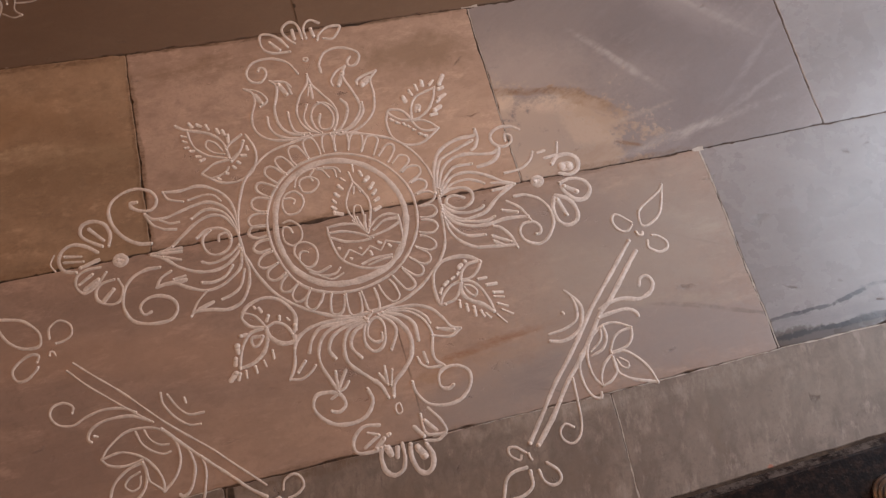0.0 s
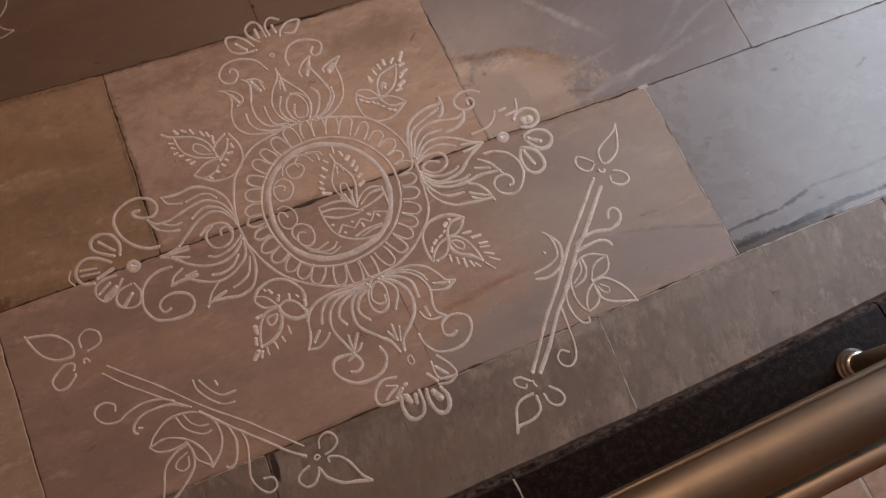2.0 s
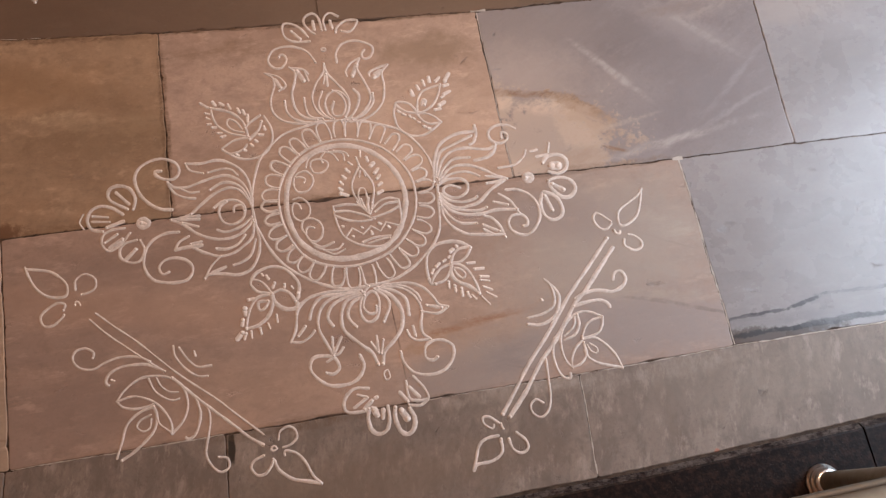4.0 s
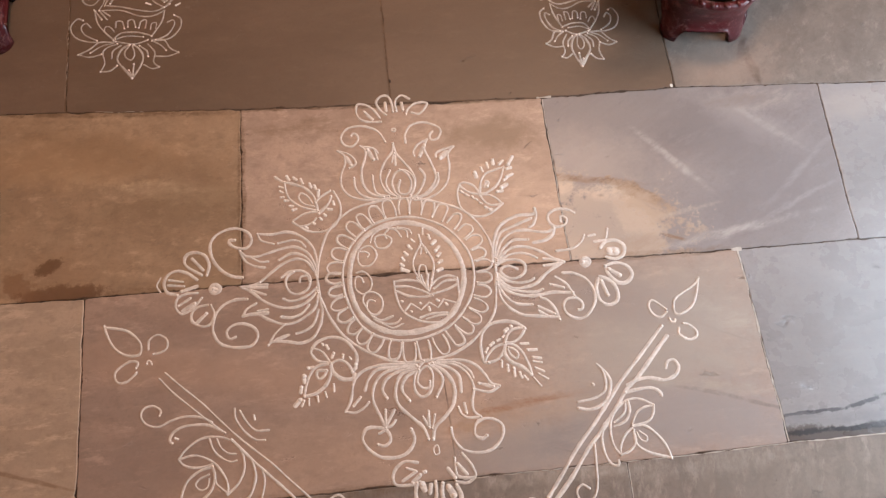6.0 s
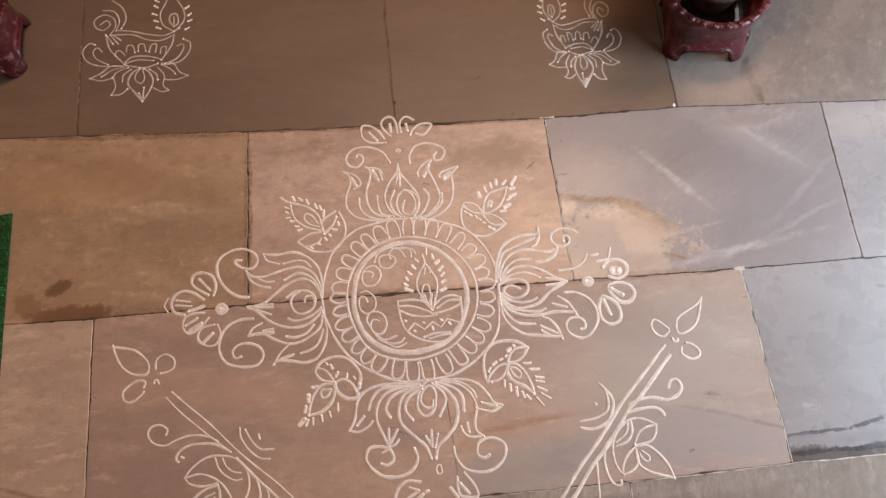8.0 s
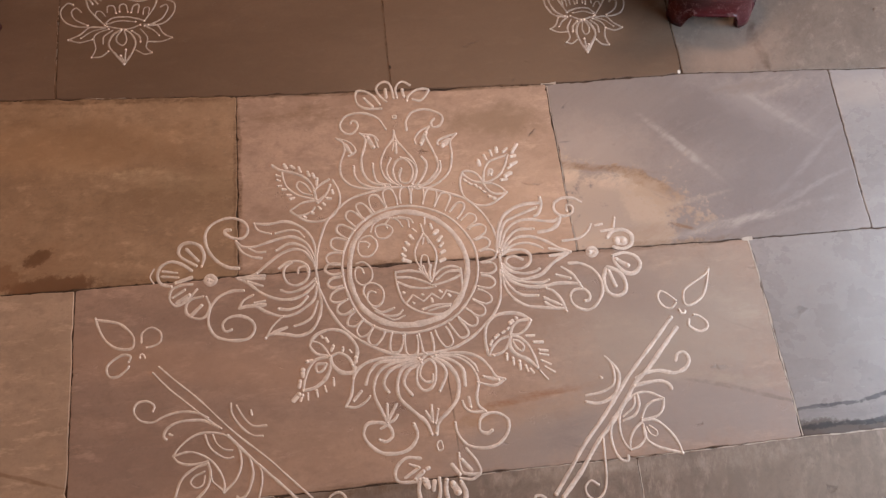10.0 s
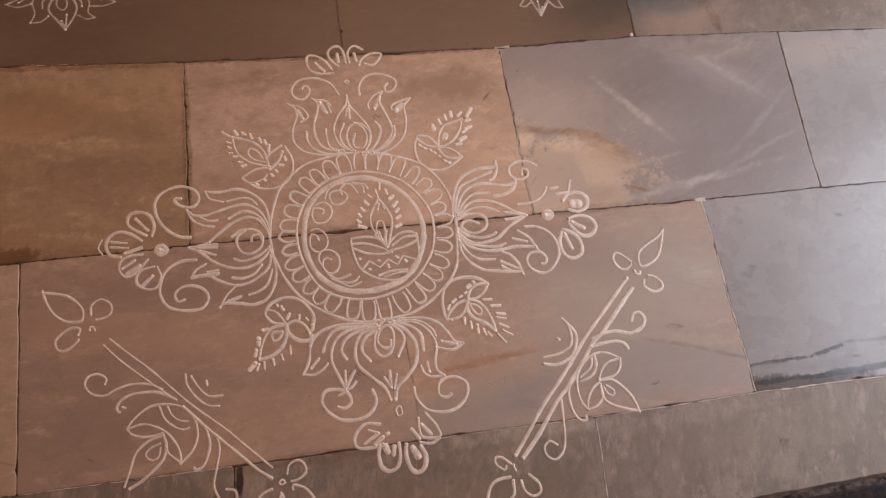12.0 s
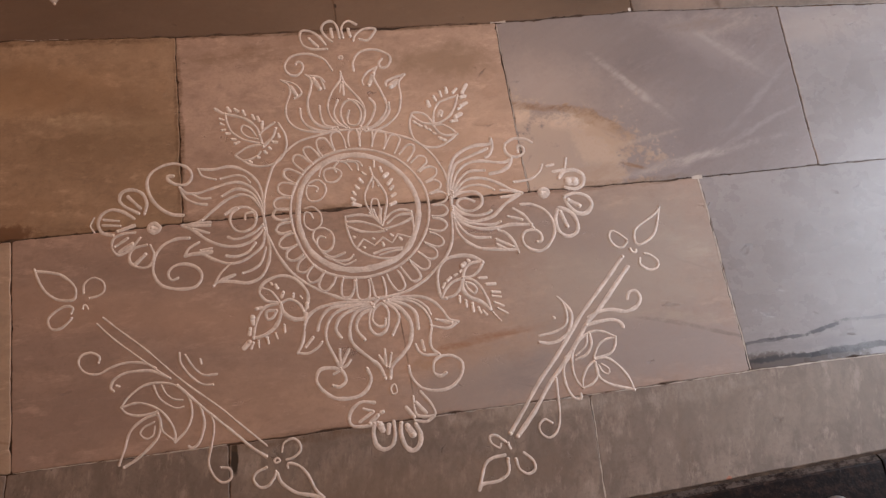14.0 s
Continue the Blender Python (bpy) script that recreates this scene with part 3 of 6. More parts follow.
grout([(0.7, -0.7235), (0.985, -0.7015)], 0.0011, floor, 4)
grout([(0.705, -0.726), (0.7085, -0.89)], 0.0012, floor, 5)
grout([(0.42, -0.742), (0.7, -0.7235)], 0.0008, floor, 6)
grout([(-0.24, -0.784), (0.1, -0.763)], 0.0009, floor, 7)
grout([(0.6, 0.0005), (0.63, 0.0015)], 0.003, floor, 8)
grout([(0.94, -0.3435), (0.96, -0.342)], 0.0035, floor, 9)
grout([(-0.3, 0.0095), (-0.2, 0.0065)], 0.0007, floor, 10)
grout([(-0.3655, 0.075), (-0.382, 0.27)], 0.0006, floor, 11)
grout([(-0.36, 0.012), (-0.42, 0.7)], 0.0021, floor, 12, joint_fill)
grout([(0.3035, 0.006), (0.255, 0.7)], 0.0021, floor, 13, joint_fill)
grout([(0.881, 0.02), (0.84, 0.7)], 0.0014, floor, 14, joint_fill)
grout([(-0.36, 0.0105), (-0.02, 0.0015)], 0.0013, floor, 15, joint_fill)
grout([(0.02, 0.0005), (0.6, 0.0)], 0.001, floor, 16, joint_fill)

# ---- drawn lines ----
MOTIF = {"thing": None, "name": "", "place": None, "slim": False, "rest": []}


def smooth_path(points, closed, step=0.003):
    """Points along a curve that glides through the given ones (centripetal Catmull-Rom)."""
    p = [Vector((x / 100, y / 100)) for x, y in points]
    if closed:
        p = [p[-1]] + p + [p[0], p[1]]
    else:
        p = [p[0] * 2 - p[1]] + p + [p[-1] * 2 - p[-2]]
    out = []
    for a, b, c, d in zip(p, p[1:], p[2:], p[3:]):
        count = max(2, int((c - b).length / step))
        for k in range(count):
            t = k / count
            out.append(0.5 * ((2 * b) + (c - a) * t + (2 * a - 5 * b + 4 * c - d) * t * t + (3 * b - a - 3 * c + d) * t ** 3))
    if not closed:
        out.append(p[-2])
    return out


def ribbon(path, width, closed=False, thin=0.9):
    """A low raised line of paste with a domed top, uneven edges and rounded ends."""
    width *= thin * (0.8 if MOTIF["slim"] else 1.0)
    if MOTIF["place"]:
        path = [MOTIF["place"](q) for q in path]
    n = len(path)
    if not closed:
        lead, tail = (path[0] - path[1]).normalized(), (path[-1] - path[-2]).normalized()
        r = width * 0.5
        path = [path[0] + lead * r * 0.9, path[0] + lead * r * 0.55] + path + [path[-1] + tail * r * 0.55, path[-1] + tail * r * 0.9]
        caps = {0: 0.3, 1: 0.8, n + 2: 0.85, n + 3: 0.35}
        n = len(path)
    else:
        caps = {}
    verts, faces = [], []
    for k, q in enumerate(path):
        a = path[k - 1] if (k or closed) else path[0]
        b = path[(k + 1) % n] if (k < n - 1 or closed) else path[-1]
        d = (b - a).normalized()
        side = Vector((-d.y, d.x))
        w = width * 0.5 * (1 + 0.3 * noise.noise((q.x * 55, q.y * 55, 0.5)) + 0.16 * noise.noise((q.x * 260, q.y * 260, 4.0))) * caps.get(k, 1.0)
        h = 0.0011 + 0.0006 * noise.noise((q.x * 120, q.y * 120, 7.0))
        for s, z in ((-1, 0.0003), (-0.6, h * 0.85), (0, h), (0.6, h * 0.85), (1, 0.0003)):
            ragged = s * w * (1 + (0.12 * noise.noise((q.x * 600 + s, q.y * 600, 2.0)) if abs(s) == 1 else 0))
            e = q + side * ragged
            verts.append((e.x, e.y, z))
    rows = n if closed else n - 1
    for k in range(rows):
        i, j = k * 5, ((k + 1) % n) * 5
        for c in range(4):
            faces.append((i + c, j + c, j + c + 1, i + c + 1))
    return verts, faces


def pool(at, size):
    """A small pooled drop where the hand lifted."""
    verts, faces = [], []
    for r, z in ((1.0, 0.0005), (0.75, 0.0017), (0.35, 0.0022)):
        for k in range(9):
            a = 2 * math.pi * k / 9
            w = size * r * (1 + 0.3 * noise.noise((at.x * 300 + math.cos(a), at.y * 300 + math.sin(a), 2.0)))
            verts.append((at.x + w * math.cos(a), at.y + w * math.sin(a), z))
    for ring in range(2):
        for k in range(9):
            i, j = ring * 9 + k, ring * 9 + (k + 1) % 9
            faces.append((i, j, j + 9, i + 9))
    faces.append(tuple(range(18, 27)))
    return verts, faces


def keep(tag, piece):
    MOTIF["rest"].append((tag, piece))


def stroke(tag, width, *points):
    path = smooth_path(points, False)
    verts, faces = ribbon(path, width / 1000)
    lines = len(faces)
    place = MOTIF["place"] or (lambda q: q)
    ends = [path[0]] if tag == "dot" else [q for q in (path[0], path[-1]) if noise.noise((q.x * 700, q.y * 700, 1.5)) > -0.08]
    for q in ends:
        v, f = pool(place(q.copy()), width / 1000 * (0.42 if tag != "dot" else 0.5))
        base = len(verts)
        verts += v
        faces += [tuple(i + base for i in face) for face in f]
    keep(tag, (verts, faces, lines))


def loop(tag, width, *points):
    verts, faces = ribbon(smooth_path(points, True), width / 1000, True)
    keep(tag, (verts, faces, len(faces)))


def zigzag(tag, width, *points):
    p = [Vector((x / 100, y / 100)) for x, y in points]
    path = []
    for a, b in zip(p, p[1:]):
        path += [a.lerp(b, k / 5) for k in range(5)]
    verts, faces = ribbon(path + [p[-1]], width / 1000)
    keep(tag, (verts, faces, len(faces)))


def drawn(name, piece):
    verts, faces, lines = piece
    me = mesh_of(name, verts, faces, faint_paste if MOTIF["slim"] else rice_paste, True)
    me.materials.append(thick_paste)
    me.polygons.foreach_set("material_index", [0 if k < lines and name != "dot" else 1 for k in range(len(faces))])
    return new(name, me)


def close_motif():
    """The first line carries the motif's name; the others are its parts."""
    if MOTIF["rest"]:
        (_, first), *rest = MOTIF["rest"]
        body = drawn(MOTIF["name"], first)
        body.parent = MOTIF["thing"]
        for tag, piece in rest:
            drawn(tag, piece).parent = body
    MOTIF["rest"] = []


def open_motif(thing, name, place=None):
    close_motif()
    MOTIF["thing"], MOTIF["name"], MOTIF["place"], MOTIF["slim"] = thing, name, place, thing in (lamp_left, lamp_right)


mandala = tagged(new("rangoli_mandala"), "round white rice-paste mandala with four lotuses drawn on the slabs", "floor drawing")
branch_left = tagged(new("rangoli_branch"), "slanting white drawn branch with leaves, thin double stem, on the slabs", "floor drawing", "drawn branches")
branch_right = tagged(new("rangoli_branch"), "slanting white drawn branch with leaves, thick double stem, on the slabs", "floor drawing", "drawn branches")
lamp_left = tagged(new("rangoli_lotus_lamp"), "white drawn lotus oil lamp with flame beside a red planter", "floor drawing", "drawn lotus lamps")
lamp_right = tagged(new("rangoli_lotus_lamp"), "narrow white drawn lotus oil lamp in the planter's shadow", "floor drawing", "drawn lotus lamps")

# petals round the ring: the hand's own uneven spacing, in degrees
open_motif(mandala, "petal_ring")
PETALS = (171, 159, 148, 136, 127, 116, 105, 93, 84, 74, 64, 51, 39, 28, 17, 7, 357, 346, 334, 324, 315, 305, 293, 280, 269, 258, 243, 233, 223, 211, 201, 190, 179)
for k, angle in enumerate(PETALS):
    swell = 0.9 + 0.25 * random.random()
    reach = 15.9 + 0.45 * math.sin(radians(angle - 60) * 2) + random.uniform(-0.3, 0.2)
    outline = []
    for turn, r in ((-4.6, 12.7), (-4.4, 14.0), (-3.0, reach - 0.5), (0, reach), (3.0, reach - 0.5), (4.4, 14.0), (4.2, 12.9)):
        a = radians(angle + turn * swell + random.uniform(-0.4, 0.4))
        outline.append((33.5 + r * math.cos(a), -37.1 + r * math.sin(a)))
    stroke("petal", 4.6 + 0.8 * random.random(), *outline)

# the mandala
open_motif(mandala, 'ring')
loop('ring', 5.5, (21.0, -36.4), (22.6, -30.3), (27.2, -26.1), (33.7, -25.0), (40.3, -27.3), (44.6, -32.4), (45.6, -37.6), (44.3, -42.6), (40.2, -47.3), (33.2, -49.4), (26.4, -47.8), (22.6, -43.1))
loop('ring', 11.1, (22.4, -35.8), (23.2, -31.7), (25.6, -28.5), (29.2, -26.6), (33.3, -26.2), (37.7, -27.6), (41.3, -30.7), (43.4, -34.9), (43.6, -38.9), (42.3, -43.0), (39.7, -46.1), (35.7, -47.6), (31.5, -47.9), (27.7, -46.8), (24.4, -44.0), (22.6, -39.7))
stroke('border', 6.0, (16.3, -39.3), (18.7, -44.4), (21.0, -47.7), (24.1, -50.3), (27.7, -52.2), (31.4, -53.4), (35.5, -53.3), (40.3, -52.5), (43.9, -50.6), (46.4, -48.3), (48.2, -46.2), (49.3, -43.5), (49.6, -38.7), (49.7, -35.5))
stroke('border', 5.5, (16.3, -39.3), (16.3, -36.1), (16.5, -33.1), (17.2, -29.9), (18.2, -27.3), (20.4, -24.7), (23.0, -22.8), (26.4, -21.8), (29.9, -21.1), (33.7, -21.1), (37.5, -21.7), (40.9, -22.7), (43.9, -24.0), (46.5, -26.4), (48.4, -29.5), (49.4, -32.7), (49.8, -35.7))
open_motif(mandala, 'lamp_drawing')
stroke('bowl', 5.0, (30.6, -38.0), (30.7, -39.3), (31.3, -41.9), (32.4, -44.0), (35.1, -45.7), (38.6, -46.2), (41.2, -45.1), (42.5, -42.6), (42.6, -40.0), (42.4, -37.8))
stroke('leaf', 5.0, (30.6, -38.0), (33.1, -37.8), (35.5, -38.3), (36.8, -39.6))
stroke('leaf', 5.0, (30.9, -39.0), (33.3, -39.1), (36.1, -40.1), (37.2, -40.8))
stroke('leaf', 5.0, (31.1, -39.9), (33.3, -40.9), (35.7, -41.2), (37.8, -41.0))
stroke('leaf', 5.0, (37.5, -39.1), (39.0, -37.7), (40.8, -37.2), (42.4, -37.7))
stroke('leaf', 5.5, (38.0, -39.7), (40.0, -38.3), (42.1, -38.1))
stroke('leaf', 5.0, (37.2, -40.8), (39.2, -40.3), (41.0, -39.7), (42.3, -39.0))
zigzag('zigzag', 4.0, (32.4, -44.0), (33.7, -42.4), (35.6, -43.7), (37.1, -42.3), (38.7, -43.4), (39.8, -41.8), (42.3, -42.7))
stroke('dot', 5.0, (32.0, -41.9), (32.2, -42.0))
stroke('dot', 5.0, (35.4, -42.4), (35.6, -42.5))
stroke('dot', 5.0, (33.7, -43.9), (33.9, -44.0))
stroke('dot', 6.0, (37.0, -43.3), (37.2, -43.8))
stroke('dot', 6.0, (38.5, -41.9), (38.9, -42.1))
stroke('dot', 6.0, (40.1, -42.6), (40.4, -42.9))
stroke('line', 5.0, (35.4, -45.2), (37.6, -44.5), (40.4, -44.4))
stroke('line', 4.0, (36.5, -45.5), (38.7, -44.9), (40.3, -44.8))
stroke('flame', 5.0, (35.2, -37.4), (34.4, -35.7), (34.3, -33.9), (35.0, -32.1), (35.8, -30.5), (35.4, -28.8))
stroke('flame', 5.0, (35.8, -30.4), (37.0, -32.2), (38.0, -34.1), (38.1, -36.0), (37.6, -37.9))
stroke('flame', 4.0, (35.7, -38.5), (35.3, -36.5), (35.6, -35.0), (36.5, -35.1), (36.8, -36.7))
stroke('ray', 5.0, (36.8, -39.7), (36.1, -38.3), (35.7, -37.0))
stroke('ray', 6.0, (37.0, -40.0), (36.8, -38.5), (37.0, -36.9))
stroke('ray', 5.0, (37.2, -40.0), (37.6, -38.5), (37.9, -37.1))
stroke('ray', 4.0, (36.8, -39.7), (34.9, -37.5))
stroke('mark', 5.0, (35.9, -31.5), (35.7, -32.7))
stroke('mark', 5.0, (36.6, -31.4), (36.8, -32.5))
stroke('dot', 8.0, (32.1, -35.6), (33.4, -36.1))
stroke('dot', 6.0, (31.9, -34.6), (32.5, -35.0))
stroke('dot', 6.0, (32.2, -33.4), (32.6, -33.9))
stroke('dot', 7.0, (32.7, -32.3), (33.2, -32.8))
stroke('dot', 7.0, (33.4, -31.0), (34.0, -31.6))
stroke('dot', 5.0, (34.0, -29.7), (34.6, -30.2))
stroke('dot', 5.0, (36.2, -27.6), (36.2, -28.7))
stroke('dot', 6.0, (37.2, -28.9), (37.5, -29.7))
stroke('dot', 9.0, (37.9, -30.7), (38.5, -30.2))
stroke('dot', 8.0, (38.5, -32.2), (39.2, -31.4))
stroke('dot', 7.0, (38.9, -33.3), (39.4, -32.7))
stroke('dot', 6.6, (39.0, -34.6), (39.7, -34.2))
stroke('dot', 7.0, (38.8, -36.2), (39.7, -35.8))
stroke('curl', 4.0, (27.0, -29.9), (27.2, -28.9), (28.5, -28.5), (30.0, -29.1), (30.2, -30.1), (29.1, -31.2), (27.6, -31.1), (27.0, -29.9))
stroke('curl', 4.0, (26.2, -30.0), (26.8, -28.3), (28.8, -27.2), (31.0, -27.6), (32.1, -29.1))
stroke('curl', 4.0, (30.4, -27.2), (32.9, -27.7), (33.3, -29.2))
stroke('curl', 4.4, (31.4, -27.1), (33.5, -27.6), (34.0, -28.4))
stroke('curl', 4.4, (29.7, -27.4), (29.0, -28.3), (29.3, -29.3))
stroke('curl', 4.5, (27.2, -31.7), (26.1, -30.7), (24.4, -31.2), (23.8, -33.0), (24.5, -34.6), (26.3, -34.5), (27.4, -32.8), (27.0, -31.4))
stroke('curl', 4.0, (24.3, -31.8), (25.2, -31.8), (26.0, -32.3), (25.7, -32.9))
stroke('curl', 4.5, (23.6, -36.0), (24.9, -35.8), (26.3, -37.2), (26.3, -39.2), (24.9, -40.2), (23.7, -39.5), (23.3, -38.1), (23.6, -36.8), (24.5, -37.0), (24.9, -37.9))
stroke('curl', 4.5, (26.6, -44.6), (25.3, -42.6), (24.8, -41.4), (25.3, -40.1), (26.7, -39.9), (28.1, -40.8), (28.5, -42.4), (28.0, -43.8), (26.9, -44.3), (25.7, -43.4), (25.6, -41.9), (26.2, -41.4), (27.0, -41.7))
stroke('curl', 5.0, (26.6, -44.6), (28.2, -45.4), (30.3, -44.7))
stroke('curl', 5.0, (26.9, -45.2), (28.9, -46.1), (31.0, -46.0), (31.8, -45.2))
stroke('curl', 4.0, (28.4, -46.0), (30.3, -46.9), (32.2, -46.2))
open_motif(mandala, 'lotus')
stroke('petal', 6.0, (16.3, -37.1), (16.0, -32.7), (14.8, -29.8), (12.4, -27.8), (10.1, -27.1), (7.4, -27.5), (4.6, -27.3))
stroke('tip', 5.0, (4.6, -27.3), (5.4, -28.7), (7.8, -29.5))
stroke('petal', 5.0, (8.6, -29.4), (11.1, -28.9), (12.8, -29.2), (13.9, -30.4))
stroke('petal', 6.0, (16.3, -37.1), (15.8, -34.2), (14.4, -31.7), (12.1, -30.3), (9.8, -30.4), (6.8, -31.3), (4.8, -31.9), (2.6, -31.8), (1.4, -30.7))
stroke('tip', 5.0, (1.4, -30.7), (2.4, -32.6), (4.2, -33.8), (6.3, -34.2))
stroke('tip', 5.0, (3.8, -32.2), (5.4, -33.0), (6.9, -33.0))
stroke('petal', 6.0, (8.9, -32.8), (11.1, -31.6), (13.1, -31.9), (14.6, -33.0), (15.6, -34.9), (16.3, -37.1))
stroke('petal', 6.3, (5.5, -37.1), (7.5, -35.3), (9.8, -33.5), (12.1, -32.7), (14.1, -33.3), (15.5, -35.1))
stroke('tip', 6.0, (1.9, -37.9), (3.9, -37.7), (5.5, -37.1))
stroke('tip', 7.0, (3.6, -37.7), (6.9, -37.6))
stroke('tip', 6.0, (3.2, -38.0), (6.9, -38.2))
stroke('tip', 5.0, (3.9, -38.6), (6.7, -39.6))
stroke('petal', 6.0, (1.9, -37.9), (4.1, -39.0), (6.2, -40.7), (8.9, -42.0), (11.6, -42.3), (13.8, -41.7), (15.5, -40.3), (16.3, -39.0))
stroke('spiral', 5.5, (9.5, -36.3), (11.1, -35.2), (13.1, -35.1), (14.6, -36.0), (15.0, -37.3), (14.4, -38.9), (12.8, -39.7), (11.3, -39.3), (10.4, -37.8), (10.6, -36.2), (11.8, -35.3))
stroke('spiral', 5.0, (13.0, -37.4), (13.1, -36.4), (14.4, -36.2), (14.9, -37.4))
stroke('petal', 6.0, (10.0, -40.5), (11.2, -41.0), (13.1, -40.7), (14.8, -39.8), (16.1, -38.6))
stroke('petal', 6.0, (9.7, -44.0), (11.6, -44.2), (13.5, -43.5), (14.8, -41.9))
stroke('petal', 6.0, (2.6, -43.6), (5.0, -43.2), (7.6, -44.5), (10.2, -45.4), (12.5, -45.1), (14.5, -43.9), (16.0, -42.4), (16.5, -39.7))
stroke('tip', 5.0, (2.6, -43.6), (3.3, -42.2), (5.0, -41.2))
stroke('tip', 8.0, (4.2, -43.3), (7.2, -43.1))
stroke('tip', 5.0, (5.3, -42.7), (7.2, -42.4))
stroke('petal', 5.5, (12.6, -47.3), (14.4, -46.7), (15.8, -45.5), (16.6, -42.9))
stroke('petal', 6.0, (7.6, -49.3), (8.3, -48.6), (10.9, -48.7), (13.5, -49.1), (15.7, -48.2), (17.0, -45.8), (17.3, -43.1), (16.8, -40.3), (16.4, -37.5))
stroke('tip', 4.5, (7.6, -49.3), (8.8, -47.1), (10.5, -45.4))
stroke('tip', 7.0, (9.0, -48.3), (11.2, -47.5))
open_motif(mandala, 'lotus')
stroke('petal', 5.0, (19.7, -10.2), (21.1, -11.3), (21.3, -13.1), (20.5, -15.8), (20.8, -18.3), (22.3, -20.1), (24.8, -21.0), (27.1, -21.2), (30.2, -20.9))
stroke('tip', 4.5, (19.7, -10.2), (21.8, -10.9), (23.0, -12.0), (23.4, -13.2), (22.1, -14.1))
stroke('tip', 8.0, (21.5, -11.7), (22.5, -13.5))
stroke('petal', 6.0, (23.1, -16.3), (23.3, -18.2), (24.3, -19.8), (26.1, -20.8), (28.2, -21.2))
stroke('petal', 6.1, (24.3, -9.3), (25.3, -10.4), (25.1, -12.5), (24.5, -14.8), (24.9, -17.8), (26.4, -19.8), (28.9, -20.6))
stroke('tip', 5.5, (24.3, -9.4), (26.7, -9.9), (27.7, -11.0))
stroke('tip', 8.8, (25.7, -10.2), (26.9, -12.4))
stroke('tip', 5.0, (27.1, -10.3), (27.7, -12.4))
stroke('petal', 5.0, (26.7, -15.9), (26.9, -18.1), (27.7, -19.9), (29.9, -20.5))
stroke('petal', 5.0, (30.8, -9.0), (30.6, -10.8), (29.1, -13.1), (28.2, -15.9), (28.8, -18.5), (30.1, -20.0), (31.6, -20.7))
stroke('petal', 5.5, (30.8, -9.0), (31.3, -11.1), (32.9, -13.3), (34.6, -15.7), (35.0, -18.1), (34.1, -20.5))
stroke('petal', 5.0, (30.1, -14.9), (29.3, -17.4), (30.0, -19.4), (31.3, -20.6))
stroke('spiral', 5.5, (32.1, -17.2), (31.7, -18.7), (32.1, -20.0), (33.6, -20.0), (34.3, -18.1), (33.8, -16.3), (32.5, -15.0), (31.2, -15.6), (30.5, -17.5), (31.0, -19.5), (32.0, -20.7))
stroke('petal', 5.0, (32.0, -14.8), (33.6, -15.3), (34.8, -16.9), (34.8, -18.9), (34.0, -20.7))
stroke('tip', 4.0, (30.9, -11.2), (30.5, -13.2))
stroke('tip', 6.6, (31.1, -11.3), (31.2, -13.8))
stroke('tip', 4.0, (31.4, -11.3), (32.8, -13.1))
stroke('petal', 6.0, (36.0, -14.9), (36.9, -16.3), (36.4, -18.6), (35.0, -20.6), (33.3, -21.1))
stroke('petal', 6.0, (37.6, -8.4), (36.9, -10.4), (38.2, -13.6), (39.1, -16.5), (38.3, -18.7), (36.5, -20.5), (34.4, -21.2))
stroke('petal', 6.6, (39.5, -16.0), (39.4, -18.0), (37.5, -20.2), (35.4, -21.2))
stroke('tip', 5.0, (37.6, -8.4), (35.9, -9.3), (34.8, -10.9), (35.0, -12.0))
stroke('tip', 9.0, (37.0, -9.7), (36.0, -12.1))
stroke('petal', 5.0, (42.8, -10.2), (41.6, -11.9), (41.8, -14.6), (41.3, -17.8), (39.6, -20.0), (37.2, -21.3), (34.9, -21.5))
stroke('tip', 5.5, (42.8, -10.2), (40.9, -10.7), (39.3, -11.5), (39.2, -12.4))
stroke('tip', 12.1, (41.3, -11.5), (40.1, -12.6))
open_motif(mandala, 'lotus')
stroke('petal', 7.7, (49.2, -34.9), (49.5, -31.4), (50.5, -28.3), (52.4, -26.5), (54.9, -25.6), (57.6, -25.4), (57.8, -24.3))
stroke('tip', 6.6, (57.8, -24.3), (58.0, -25.9), (57.3, -27.6), (56.6, -28.0))
stroke('petal', 6.6, (49.6, -33.8), (50.2, -30.8), (51.2, -28.9), (53.7, -27.7), (57.0, -26.3))
stroke('petal', 6.0, (49.8, -34.2), (51.1, -30.8), (53.3, -29.0), (55.7, -28.7), (58.0, -29.1), (60.1, -29.2), (61.2, -28.4))
stroke('tip', 8.8, (61.2, -28.4), (60.8, -29.8), (59.3, -30.9), (57.2, -31.3))
stroke('petal', 6.0, (50.1, -34.4), (51.3, -32.3), (53.3, -30.7), (56.2, -30.6))
stroke('petal', 6.6, (50.1, -34.7), (52.3, -32.5), (54.4, -32.0), (56.7, -32.4), (59.1, -33.6), (60.6, -34.6), (62.6, -35.4))
stroke('petal', 5.0, (50.1, -35.2), (52.2, -33.7), (54.6, -33.3), (56.4, -33.8), (57.6, -34.5))
stroke('tip', 6.0, (62.6, -35.4), (60.6, -34.9), (58.8, -34.6))
stroke('tip', 6.0, (62.6, -35.5), (60.7, -35.8), (58.7, -36.0))
stroke('petal', 7.0, (62.6, -35.4), (60.9, -36.3), (59.0, -37.6), (57.1, -39.4), (55.0, -40.1), (52.7, -40.2), (50.8, -39.0), (49.8, -37.2))
